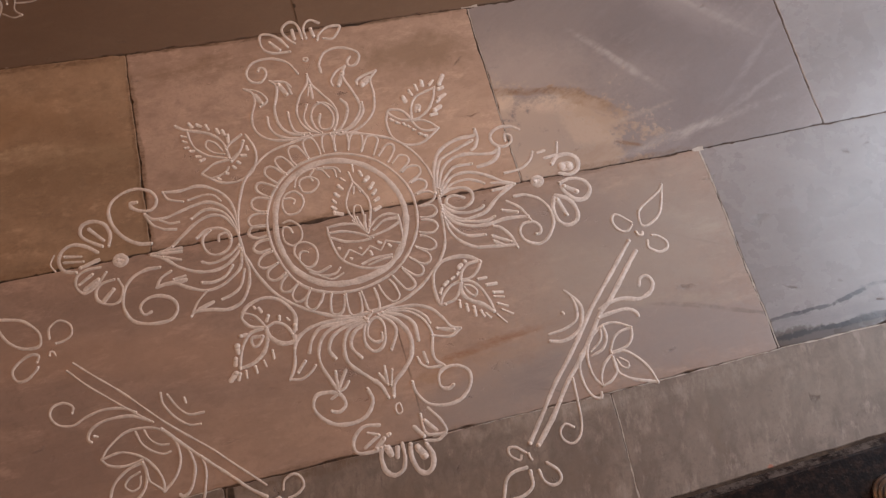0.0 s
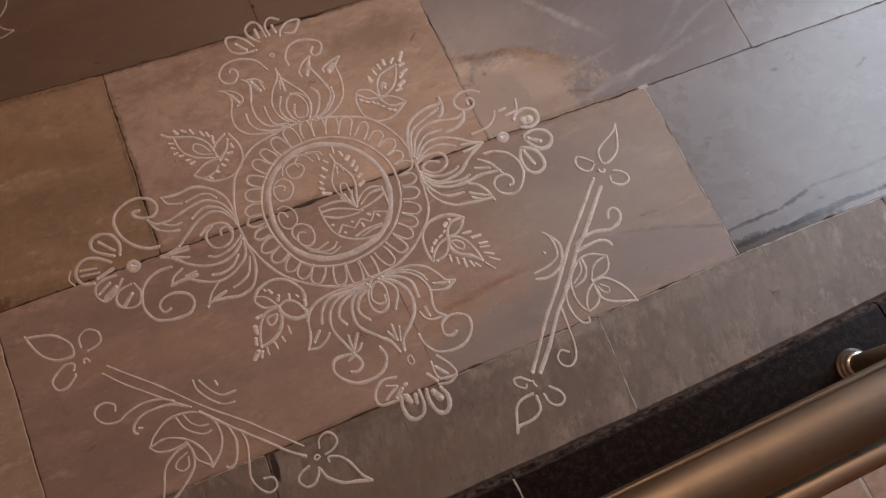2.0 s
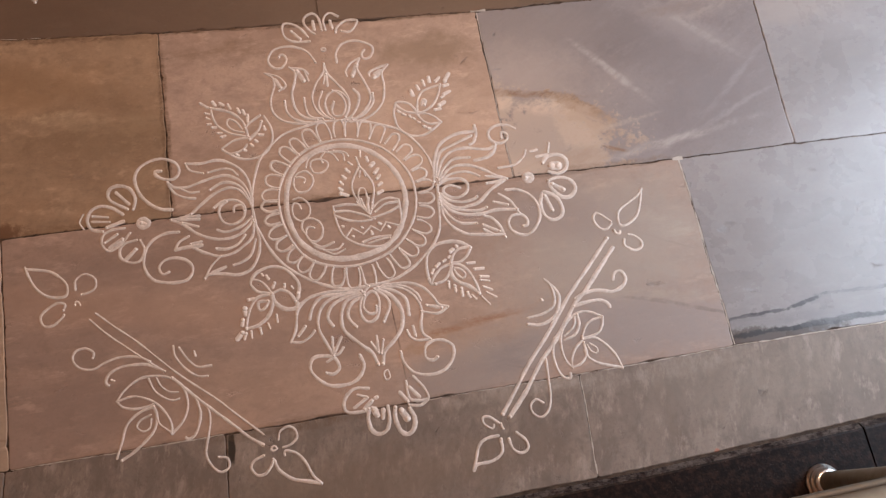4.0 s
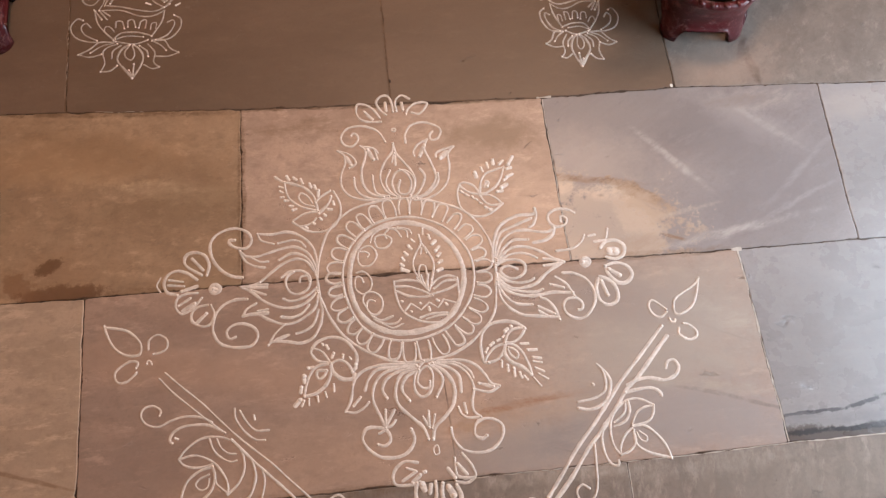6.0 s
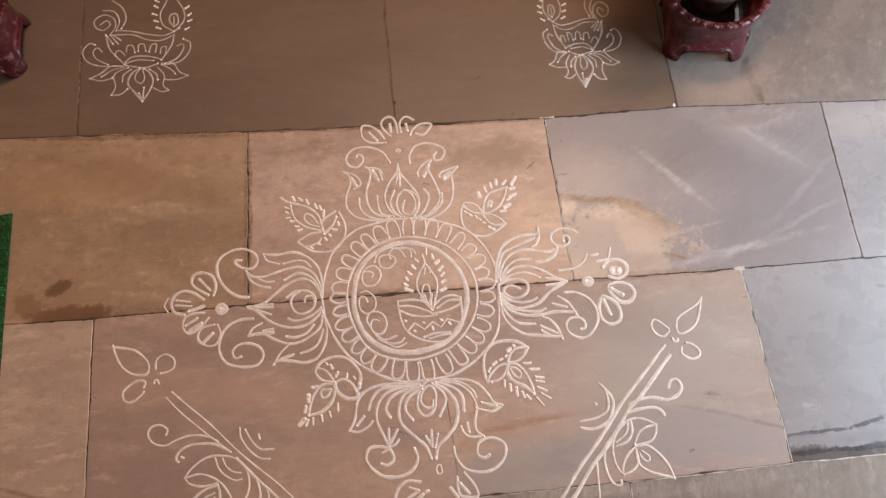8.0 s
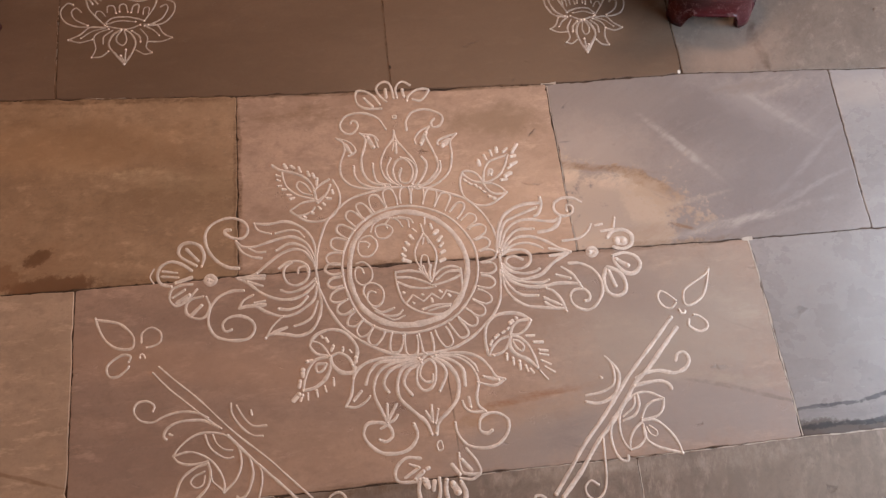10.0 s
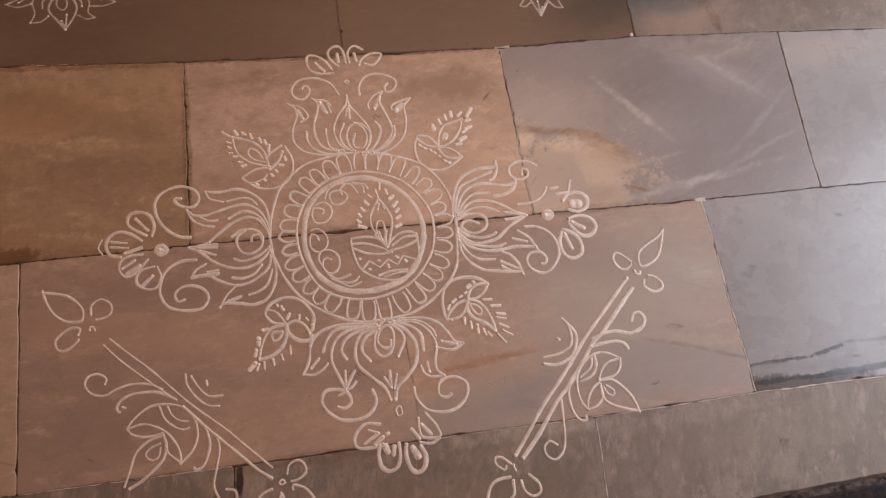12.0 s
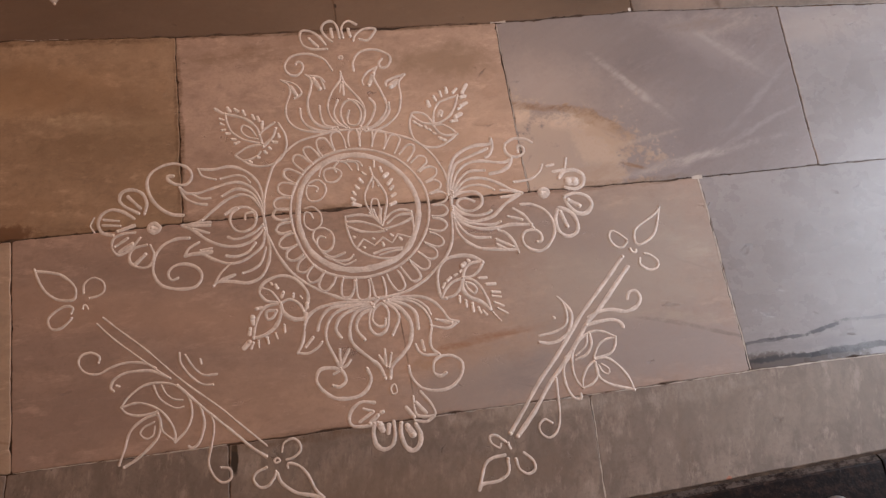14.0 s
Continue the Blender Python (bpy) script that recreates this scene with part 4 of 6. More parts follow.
stroke('spiral', 6.0, (53.8, -36.5), (52.3, -35.8), (51.0, -36.1), (50.7, -37.1), (51.9, -38.1), (53.6, -38.2), (55.1, -37.1), (55.1, -35.5), (53.7, -34.6), (51.4, -34.7), (50.0, -35.5))
stroke('petal', 6.0, (50.1, -37.3), (51.5, -38.6), (53.8, -39.2), (55.9, -38.9), (56.7, -38.4))
stroke('petal', 6.0, (49.9, -37.6), (51.7, -40.1), (54.0, -40.8), (56.7, -41.1), (58.2, -40.6))
stroke('petal', 7.0, (49.8, -38.0), (51.4, -40.4), (53.9, -41.6), (56.9, -41.8), (60.0, -41.3), (63.7, -41.5))
stroke('tip', 6.0, (60.7, -38.3), (62.6, -39.8), (64.0, -42.2))
stroke('tip', 6.0, (59.6, -39.7), (62.1, -40.5))
stroke('petal', 6.0, (50.0, -39.5), (51.3, -41.7), (53.2, -43.2), (56.1, -43.5))
stroke('petal', 6.5, (49.9, -38.7), (50.3, -41.6), (51.7, -43.8), (54.0, -45.3), (56.6, -45.7), (60.8, -46.1))
stroke('tip', 6.0, (60.9, -46.6), (60.2, -44.5), (58.9, -42.8), (57.6, -42.2))
stroke('tip', 6.0, (57.1, -43.9), (60.0, -45.4))
stroke('tip', 6.0, (57.2, -44.8), (59.1, -46.0))
open_motif(mandala, 'lotus')
stroke('petal', 6.5, (34.0, -53.9), (30.5, -53.7), (27.2, -53.9), (24.7, -54.8), (23.2, -56.6), (22.7, -59.9), (21.8, -61.9))
stroke('tip', 5.0, (21.8, -61.9), (23.6, -62.1), (25.2, -61.2), (25.9, -60.3))
stroke('tip', 6.0, (23.1, -61.0), (24.4, -59.4))
stroke('petal', 7.0, (34.5, -54.1), (30.9, -54.3), (27.6, -54.5), (25.9, -56.1), (25.2, -58.2))
stroke('petal', 6.3, (34.7, -54.4), (30.9, -54.5), (28.2, -55.5), (26.8, -57.6), (26.7, -60.2), (28.0, -63.2), (28.9, -64.9))
stroke('tip', 6.0, (28.9, -64.9), (28.8, -61.8))
stroke('tip', 6.3, (29.1, -64.3), (30.4, -61.9))
stroke('tip', 5.0, (28.9, -65.0), (29.9, -64.6), (30.6, -63.7))
stroke('petal', 7.0, (34.9, -54.4), (31.5, -55.0), (29.2, -56.2), (28.3, -58.2), (29.1, -59.8))
stroke('petal', 7.0, (34.9, -54.6), (31.9, -55.5), (30.7, -57.9), (31.0, -60.8), (33.4, -63.3), (35.4, -65.1), (36.3, -67.2))
stroke('petal', 7.0, (34.9, -54.9), (32.6, -56.1), (31.8, -58.3), (33.1, -60.4))
stroke('spiral', 6.0, (36.8, -57.0), (36.7, -58.1), (35.5, -58.2), (34.6, -57.0), (35.0, -55.2), (36.3, -54.3), (37.3, -55.6), (37.2, -57.9), (36.5, -59.3), (35.2, -59.7), (34.1, -58.4), (34.1, -56.2), (34.9, -54.4), (35.8, -53.3))
stroke('petal', 6.3, (36.7, -53.9), (38.5, -55.4), (39.1, -57.2), (37.9, -59.9))
stroke('petal', 8.0, (37.1, -53.9), (39.6, -55.5), (41.1, -58.2), (40.9, -61.1), (39.5, -63.2), (37.6, -65.1), (37.1, -67.2))
stroke('petal', 7.0, (37.4, -53.7), (40.3, -54.7), (42.0, -56.3), (42.3, -59.1))
stroke('petal', 5.9, (37.8, -53.7), (41.1, -54.1), (43.5, -55.8), (44.6, -58.4), (44.2, -60.9), (44.4, -62.6), (45.6, -63.7))
stroke('tip', 5.4, (45.6, -63.7), (43.4, -63.7), (42.2, -63.0), (41.7, -61.8))
stroke('tip', 6.3, (43.1, -62.9), (42.8, -61.2))
stroke('petal', 5.4, (38.2, -53.5), (41.8, -53.9), (44.0, -55.4), (44.6, -56.7))
stroke('petal', 6.0, (38.6, -53.3), (42.6, -53.4), (45.1, -54.4), (46.8, -56.3), (47.7, -57.8), (49.2, -58.3))
stroke('tip', 5.4, (49.2, -58.3), (47.4, -59.3), (44.5, -58.7))
stroke('tip', 7.0, (45.5, -57.7), (48.1, -58.4))
stroke('tip', 5.4, (35.4, -63.3), (36.5, -65.2))
stroke('tip', 6.0, (36.4, -62.3), (36.5, -65.2))
stroke('tip', 5.4, (37.5, -63.0), (37.0, -65.4))
open_motif(mandala, 'scroll')
stroke('curl', 6.5, (2.2, -36.0), (0.2, -35.7), (-1.8, -34.5), (-3.5, -32.5), (-4.4, -29.7), (-3.7, -27.6), (-1.7, -26.3), (0.6, -26.0), (2.8, -27.0), (3.5, -28.7), (2.6, -30.1), (0.8, -30.0), (-0.6, -29.2), (-0.7, -28.4), (0.3, -28.4))
open_motif(mandala, 'scroll')
stroke('curl', 6.0, (3.3, -40.3), (1.3, -40.3), (-0.8, -41.1), (-2.2, -42.6), (-2.8, -44.6), (-2.6, -46.7), (-1.4, -48.5), (0.6, -49.3), (2.8, -49.5), (4.7, -49.1), (5.6, -47.4), (4.7, -45.8), (2.7, -45.0), (0.8, -45.3), (-0.2, -46.5), (0.4, -47.8), (1.5, -47.5))
open_motif(mandala, 'scroll')
stroke('curl', 5.5, (29.3, -8.6), (27.9, -6.3), (25.8, -5.1), (23.6, -4.8), (21.5, -5.4), (20.4, -7.3), (21.1, -8.9), (22.7, -9.3), (23.8, -8.0), (23.6, -6.8), (22.8, -6.4), (22.5, -7.0))
open_motif(mandala, 'scroll')
stroke('curl', 5.5, (33.3, -9.0), (33.2, -7.2), (34.3, -5.2), (36.5, -4.5), (38.6, -5.0), (40.0, -5.9), (40.3, -7.1), (39.5, -8.4), (38.4, -8.5), (38.1, -7.5), (38.7, -6.7))
open_motif(mandala, 'scroll')
stroke('curl', 6.0, (65.4, -25.6), (64.1, -24.8), (62.3, -24.6), (60.7, -25.3), (60.2, -26.4), (60.8, -27.8), (62.3, -28.3), (63.6, -27.6), (63.7, -26.5), (62.7, -26.1), (62.6, -27.3))
stroke('curl', 5.0, (66.8, -30.1), (66.1, -31.5), (64.3, -32.8), (61.3, -33.2))
open_motif(mandala, 'scroll')
stroke('curl', 6.0, (62.1, -37.6), (64.1, -37.7), (66.4, -39.0), (67.6, -41.2), (67.6, -43.5), (66.0, -45.9), (64.2, -46.5), (62.3, -45.5), (61.8, -43.9), (62.6, -42.7), (64.3, -42.6), (65.3, -43.6), (65.1, -44.7), (64.4, -44.8))
open_motif(mandala, 'scroll')
stroke('curl', 6.5, (33.3, -65.3), (33.9, -67.2), (32.8, -69.2), (30.7, -70.1), (27.8, -69.9), (25.6, -68.3), (24.8, -66.6), (25.5, -65.0), (27.6, -64.9), (29.2, -65.6), (29.7, -67.2), (28.6, -68.1), (27.5, -67.8))
stroke('tip', 5.0, (27.7, -65.9), (28.5, -65.5))
open_motif(mandala, 'scroll')
stroke('curl', 5.9, (40.3, -65.4), (40.7, -67.3), (42.3, -69.2), (44.8, -69.8), (47.3, -69.3), (49.1, -67.4), (49.3, -65.3), (47.7, -64.1), (45.8, -64.1), (44.6, -65.0), (44.5, -66.8), (45.7, -67.4), (46.5, -66.9))
open_motif(mandala, 'dot_blossom')
loop('dot', 9.0, (-3.7, -38.0), (-2.9, -37.2), (-1.9, -38.1), (-2.8, -38.9))
stroke('dot', 7.2, (-3.2, -38.0), (-2.5, -38.2))
open_motif(mandala, 'dot_blossom')
loop('dot', 4.4, (30.6, -5.8), (31.2, -5.7), (31.3, -6.2), (30.7, -6.3))
open_motif(mandala, 'dot_blossom')
loop('dot', 9.0, (65.7, -35.4), (66.6, -34.8), (67.3, -35.6), (66.4, -36.3))
stroke('dot', 8.0, (66.1, -35.6), (66.9, -35.6))
open_motif(mandala, 'dot_blossom')
loop('dot', 3.6, (37.1, -68.8), (37.8, -68.3), (38.1, -69.6), (37.4, -69.9))
open_motif(mandala, 'blossom')
stroke('petal', 6.5, (-4.6, -35.3), (-4.3, -33.3), (-5.2, -31.4), (-6.9, -30.6), (-8.5, -30.9), (-9.1, -32.1), (-8.4, -33.5), (-5.6, -35.2))
stroke('tip', 8.0, (-7.6, -31.9), (-5.4, -34.2))
stroke('petal', 7.0, (-6.4, -36.1), (-8.4, -34.7), (-10.4, -34.2), (-12.0, -35.0), (-12.6, -36.7), (-11.8, -38.4), (-9.9, -39.0))
stroke('tip', 5.0, (-11.7, -36.0), (-9.0, -36.4))
stroke('tip', 5.0, (-11.8, -37.0), (-8.7, -37.3))
stroke('petal', 5.4, (-6.1, -38.7), (-8.2, -38.8), (-9.8, -39.7), (-10.0, -41.4), (-8.7, -42.7), (-6.8, -41.7), (-5.2, -39.7))
stroke('tip', 7.2, (-9.2, -38.3), (-6.3, -37.4))
stroke('tip', 6.0, (-9.5, -41.1), (-7.4, -39.7))
stroke('tip', 9.1, (-8.6, -42.1), (-6.5, -40.8))
stroke('petal', 5.4, (-4.0, -41.1), (-5.9, -41.5), (-6.9, -42.6), (-6.7, -44.2), (-5.0, -45.2), (-3.4, -44.9), (-2.7, -43.0), (-3.4, -41.2))
stroke('tip', 8.0, (-5.8, -44.5), (-4.2, -42.8))
stroke('petal', 3.0, (-13.3, -35.5), (-13.9, -37.0), (-13.1, -38.3))
open_motif(mandala, 'blossom')
stroke('petal', 5.5, (28.5, -4.0), (25.8, -3.9), (24.1, -3.1), (23.4, -1.4), (23.7, 0.1), (25.3, 0.0), (26.9, -1.2), (28.2, -3.1))
stroke('tip', 7.7, (25.1, -1.6), (26.7, -3.4))
stroke('petal', 5.5, (29.5, -2.5), (28.2, -1.2), (27.5, 0.4), (28.1, 1.6), (29.4, 2.0), (30.4, 0.9), (30.9, -1.8))
stroke('tip', 7.0, (29.3, 0.3), (29.5, -1.6))
stroke('petal', 5.5, (31.6, -1.8), (31.3, 0.1), (31.8, 1.4), (32.8, 1.9), (34.2, 1.0))
stroke('tip', 7.7, (32.6, 0.1), (32.9, -1.5))
stroke('petal', 5.5, (33.5, -2.5), (33.9, -1.3), (35.6, -0.0), (37.7, -0.1), (37.4, -1.1), (36.2, -2.5), (34.6, -2.2))
open_motif(mandala, 'blossom')
stroke('petal', 7.7, (69.6, -32.9), (70.7, -31.7), (72.6, -31.5), (74.0, -32.5), (73.8, -34.4), (72.3, -35.2), (70.6, -34.8))
stroke('tip', 16.6, (71.2, -33.6), (72.5, -33.7))
stroke('tip', 5.0, (67.6, -30.4), (68.9, -30.2))
stroke('tip', 5.0, (71.3, -29.0), (70.9, -30.9))
stroke('tip', 5.5, (68.6, -31.6), (70.7, -31.3))
stroke('petal', 8.0, (70.1, -36.5), (72.2, -36.0), (74.2, -36.7), (75.0, -38.4), (73.8, -39.9), (72.1, -39.8), (70.6, -38.1), (70.1, -36.5))
stroke('tip', 10.0, (70.8, -37.2), (72.7, -38.5))
stroke('petal', 8.0, (69.0, -38.6), (71.1, -39.7), (72.0, -42.0), (71.5, -43.6), (69.9, -44.1), (68.5, -43.1), (68.1, -40.9), (68.6, -39.0))
stroke('tip', 8.0, (69.1, -39.4), (70.1, -42.3))
open_motif(mandala, 'blossom')
stroke('petal', 6.0, (34.3, -71.1), (32.0, -70.9), (30.4, -72.2), (30.0, -73.8), (30.8, -74.8), (33.3, -74.8), (34.7, -74.4))
stroke('tip', 5.4, (32.4, -72.0), (33.9, -72.5))
stroke('tip', 6.3, (31.7, -74.1), (34.0, -72.6))
stroke('tip', 8.1, (35.3, -72.8), (35.6, -72.7))
stroke('tip', 8.1, (33.4, -74.5), (34.7, -73.2))
stroke('petal', 7.2, (34.1, -74.5), (33.9, -76.2), (34.3, -78.0), (35.5, -78.8), (36.9, -78.2), (37.4, -76.5), (37.3, -74.4))
stroke('tip', 11.1, (35.0, -74.7), (35.4, -75.7))
stroke('tip', 9.0, (36.5, -74.9), (36.3, -76.2))
stroke('petal', 8.0, (38.5, -74.7), (38.4, -76.5), (39.0, -78.5), (40.2, -79.3), (41.3, -78.5), (41.6, -76.8), (40.9, -75.1))
stroke('tip', 11.8, (39.5, -75.3), (40.4, -76.8))
stroke('petal', 5.4, (40.7, -70.5), (41.0, -73.3), (42.4, -73.9), (44.2, -73.7), (43.6, -71.9), (42.0, -69.8))
stroke('tip', 8.1, (41.2, -71.6), (42.7, -73.3))
stroke('tip', 8.0, (39.5, -72.3), (40.7, -73.9))
stroke('petal', 5.0, (40.8, -74.5), (42.7, -74.8), (44.1, -74.0))
open_motif(mandala, 'leaf')
stroke('leaf', 6.1, (7.5, -15.4), (8.9, -16.4), (11.0, -17.0), (13.4, -18.0), (15.1, -19.7), (15.8, -21.6), (16.0, -22.9))
stroke('leaf', 5.0, (9.4, -16.5), (9.8, -18.6), (10.7, -20.4), (12.7, -21.9), (14.8, -22.6), (16.3, -23.1))
stroke('eye', 4.5, (15.3, -22.0), (13.4, -21.4), (12.3, -20.1), (12.7, -19.1), (14.0, -19.8), (15.0, -21.3))
stroke('leaf', 5.0, (15.6, -21.2), (16.5, -20.1), (18.4, -18.8))
stroke('leaf', 6.6, (18.6, -20.0), (18.0, -21.7), (16.3, -23.5))
stroke('leaf', 5.0, (16.3, -23.1), (13.7, -23.4), (12.0, -24.4), (11.3, -25.1), (12.9, -26.1), (15.1, -25.4), (15.8, -24.5))
stroke('leaf', 5.0, (19.1, -19.0), (20.2, -21.2), (20.5, -23.4), (19.8, -25.6), (18.5, -26.8), (16.5, -27.4), (14.0, -27.0), (11.3, -25.1))
stroke('dot', 7.0, (9.8, -15.4), (10.3, -16.1))
stroke('dot', 6.0, (11.1, -15.7), (11.8, -16.2))
stroke('dot', 6.0, (12.6, -16.1), (13.0, -17.0))
stroke('dot', 6.0, (14.3, -17.1), (14.7, -18.0))
stroke('dot', 6.6, (15.3, -17.6), (15.6, -18.4))
stroke('dot', 7.0, (16.1, -18.6), (16.1, -19.9))
stroke('dot', 5.0, (8.4, -17.5), (9.2, -17.8))
stroke('dot', 5.0, (8.6, -18.5), (9.2, -18.8))
stroke('dot', 5.0, (8.8, -19.8), (9.4, -19.8))
stroke('dot', 5.5, (9.6, -20.5), (10.3, -20.6))
stroke('dot', 5.0, (10.6, -21.7), (11.3, -21.8))
stroke('dot', 6.6, (11.2, -22.6), (11.9, -22.4))
stroke('dot', 6.0, (13.8, -26.3), (14.2, -26.6))
stroke('dot', 6.0, (15.2, -25.5), (15.6, -25.7))
stroke('dot', 6.0, (16.5, -24.5), (16.9, -24.9))
stroke('dot', 6.0, (17.3, -23.8), (17.7, -24.1))
stroke('dot', 6.0, (18.0, -22.7), (18.8, -22.8))
stroke('dot', 6.0, (19.0, -21.2), (19.2, -21.8))
open_motif(mandala, 'leaf')
stroke('leaf', 5.5, (47.5, -20.5), (47.8, -18.2), (48.8, -16.5), (50.4, -15.8), (52.4, -15.2))
stroke('leaf', 6.0, (52.4, -15.2), (51.7, -17.5), (50.5, -19.4), (48.7, -20.6), (47.4, -20.8))
stroke('eye', 8.0, (48.5, -19.2), (48.8, -18.2), (49.3, -18.4), (49.0, -19.2))
stroke('leaf', 5.0, (47.4, -20.8), (45.6, -20.4), (44.2, -19.4), (43.6, -18.6), (44.2, -18.2), (46.0, -18.7), (47.0, -19.9), (47.4, -20.8))
stroke('leaf', 5.0, (47.4, -20.8), (49.3, -21.1), (50.7, -21.9), (51.7, -23.0))
stroke('leaf', 5.0, (47.4, -20.8), (48.2, -22.3), (49.6, -23.2), (51.7, -23.1))
stroke('leaf', 5.0, (43.6, -18.5), (43.1, -20.5), (43.6, -23.2), (45.3, -25.0), (47.3, -25.5), (49.0, -25.1), (50.9, -23.8), (51.8, -23.0))
stroke('dot', 8.8, (46.7, -16.2), (47.0, -17.1))
stroke('dot', 6.0, (47.9, -15.1), (48.3, -16.0))
stroke('dot', 6.6, (49.1, -14.2), (49.4, -15.2))
stroke('dot', 7.7, (50.3, -13.6), (50.4, -14.5))
stroke('dot', 7.0, (51.6, -14.5), (52.3, -13.8))
stroke('dot', 9.9, (53.3, -14.6), (54.2, -13.1))
stroke('dot', 8.0, (53.0, -15.6), (53.8, -15.4))
stroke('dot', 7.7, (52.8, -17.4), (54.0, -16.8))
stroke('dot', 6.0, (52.3, -18.0), (52.9, -17.6))
stroke('dot', 8.8, (51.7, -19.6), (52.8, -19.0))
stroke('dot', 7.0, (50.9, -20.4), (51.9, -20.3))
stroke('dot', 6.0, (43.9, -20.1), (44.3, -20.4))
stroke('dot', 6.6, (44.8, -20.8), (45.3, -21.1))
stroke('dot', 6.0, (46.0, -21.3), (46.3, -21.7))
stroke('dot', 5.0, (46.7, -21.8), (47.0, -22.1))
stroke('dot', 5.0, (47.4, -22.6), (47.8, -22.8))
stroke('dot', 6.0, (48.4, -23.6), (48.8, -23.8))
stroke('dot', 6.0, (49.2, -24.1), (49.6, -24.2))
open_motif(mandala, 'leaf')
stroke('leaf', 7.0, (54.4, -48.0), (52.9, -46.9), (50.9, -46.5), (48.5, -46.8), (46.8, -48.2), (46.2, -50.3), (46.3, -52.4), (46.7, -53.9), (47.5, -54.1))
stroke('leaf', 6.0, (46.7, -53.9), (47.5, -52.5), (48.9, -51.2), (50.6, -50.6))
stroke('leaf', 5.4, (47.4, -54.0), (49.0, -53.6), (50.1, -52.3), (50.6, -50.6))
stroke('leaf', 6.0, (50.6, -50.5), (51.2, -49.0), (52.4, -48.0), (54.3, -47.8))
stroke('leaf', 5.4, (50.6, -50.5), (52.2, -50.4), (53.5, -49.5), (54.4, -48.0))
stroke('leaf', 6.0, (50.6, -50.6), (52.1, -50.9), (53.5, -52.2), (54.5, -54.3), (55.1, -56.5))
stroke('leaf', 8.0, (50.6, -50.8), (50.5, -52.7), (51.6, -54.1), (53.5, -55.1), (54.9, -56.5))
stroke('eye', 5.0, (51.0, -51.7), (51.5, -52.7), (52.4, -53.5), (52.9, -52.7), (52.1, -51.7), (51.1, -51.4))
stroke('dot', 6.0, (51.8, -47.4), (52.0, -47.6))
stroke('dot', 8.0, (50.7, -48.4), (51.2, -48.0))
stroke('dot', 5.0, (50.2, -49.5), (50.5, -49.2))
stroke('dot', 5.0, (49.2, -50.1), (49.7, -49.8))
stroke('dot', 7.0, (47.9, -50.9), (48.5, -50.4))
stroke('dot', 6.0, (47.0, -52.2), (47.4, -51.4))
stroke('dot', 5.0, (53.4, -50.8), (54.8, -50.8))
stroke('dot', 6.0, (54.6, -52.0), (56.2, -52.0))
stroke('dot', 6.0, (55.5, -53.4), (56.9, -53.6))
stroke('dot', 4.5, (55.5, -54.1), (57.0, -54.4))
stroke('dot', 5.0, (55.8, -55.3), (57.3, -56.0))
stroke('dot', 4.0, (56.3, -56.4), (57.9, -57.4))
stroke('dot', 4.0, (55.4, -57.1), (56.6, -58.6))
stroke('dot', 6.0, (49.8, -53.9), (49.8, -54.9))
stroke('dot', 7.0, (50.8, -54.7), (50.9, -55.7))
stroke('dot', 7.0, (51.9, -55.3), (52.0, -56.6))
stroke('dot', 6.0, (52.9, -56.1), (53.3, -57.0))
stroke('dot', 5.0, (53.7, -56.7), (54.3, -57.4))
open_motif(mandala, 'leaf')
stroke('leaf', 7.0, (15.6, -50.1), (16.6, -49.0), (18.9, -48.2), (21.2, -48.7), (22.9, -50.3), (23.7, -52.0), (23.5, -53.9), (22.9, -54.8))
stroke('leaf', 6.0, (15.6, -50.2), (15.4, -51.1), (16.6, -52.5), (18.8, -53.0))
stroke('leaf', 4.5, (15.6, -50.1), (17.3, -50.8), (18.3, -52.0), (19.0, -53.1))
stroke('leaf', 5.4, (19.0, -53.1), (20.5, -52.5), (22.1, -53.3), (23.0, -54.8))
stroke('leaf', 8.0, (19.0, -53.1), (19.5, -54.7), (21.1, -56.0), (23.1, -56.0), (23.3, -55.2))
stroke('leaf', 6.0, (19.0, -53.1), (16.6, -53.5), (15.3, -55.1), (14.6, -57.3), (14.4, -58.8))
stroke('leaf', 7.0, (19.0, -53.1), (19.0, -55.1), (18.2, -57.0), (16.5, -58.4), (14.4, -58.9))
stroke('eye', 5.4, (18.3, -54.3), (16.6, -54.4), (16.8, -55.8), (17.7, -55.5), (18.4, -54.4))
stroke('dot', 7.2, (14.9, -53.8), (15.8, -53.7))
stroke('dot', 10.0, (14.2, -55.3), (14.3, -56.3))
stroke('dot', 8.1, (13.8, -57.3), (13.7, -58.2))
stroke('dot', 9.1, (13.7, -59.5), (12.8, -60.5))
stroke('dot', 6.0, (14.3, -59.7), (14.0, -60.6))
stroke('dot', 4.5, (15.2, -59.4), (15.3, -60.5))
stroke('dot', 6.3, (16.7, -59.0), (16.9, -59.9))
stroke('dot', 4.5, (18.1, -58.3), (18.4, -59.2))
stroke('dot', 4.5, (19.6, -56.9), (19.7, -58.2))
stroke('dot', 5.0, (17.4, -49.4), (17.6, -49.7))
stroke('dot', 6.3, (18.2, -49.8), (18.5, -50.4))
stroke('dot', 6.3, (19.5, -51.2), (19.2, -52.0))
stroke('dot', 5.4, (21.2, -51.6), (21.2, -52.2))
stroke('dot', 4.5, (22.4, -52.1), (22.7, -52.5))
stroke('dot', 8.0, (23.5, -53.5), (23.5, -54.1))

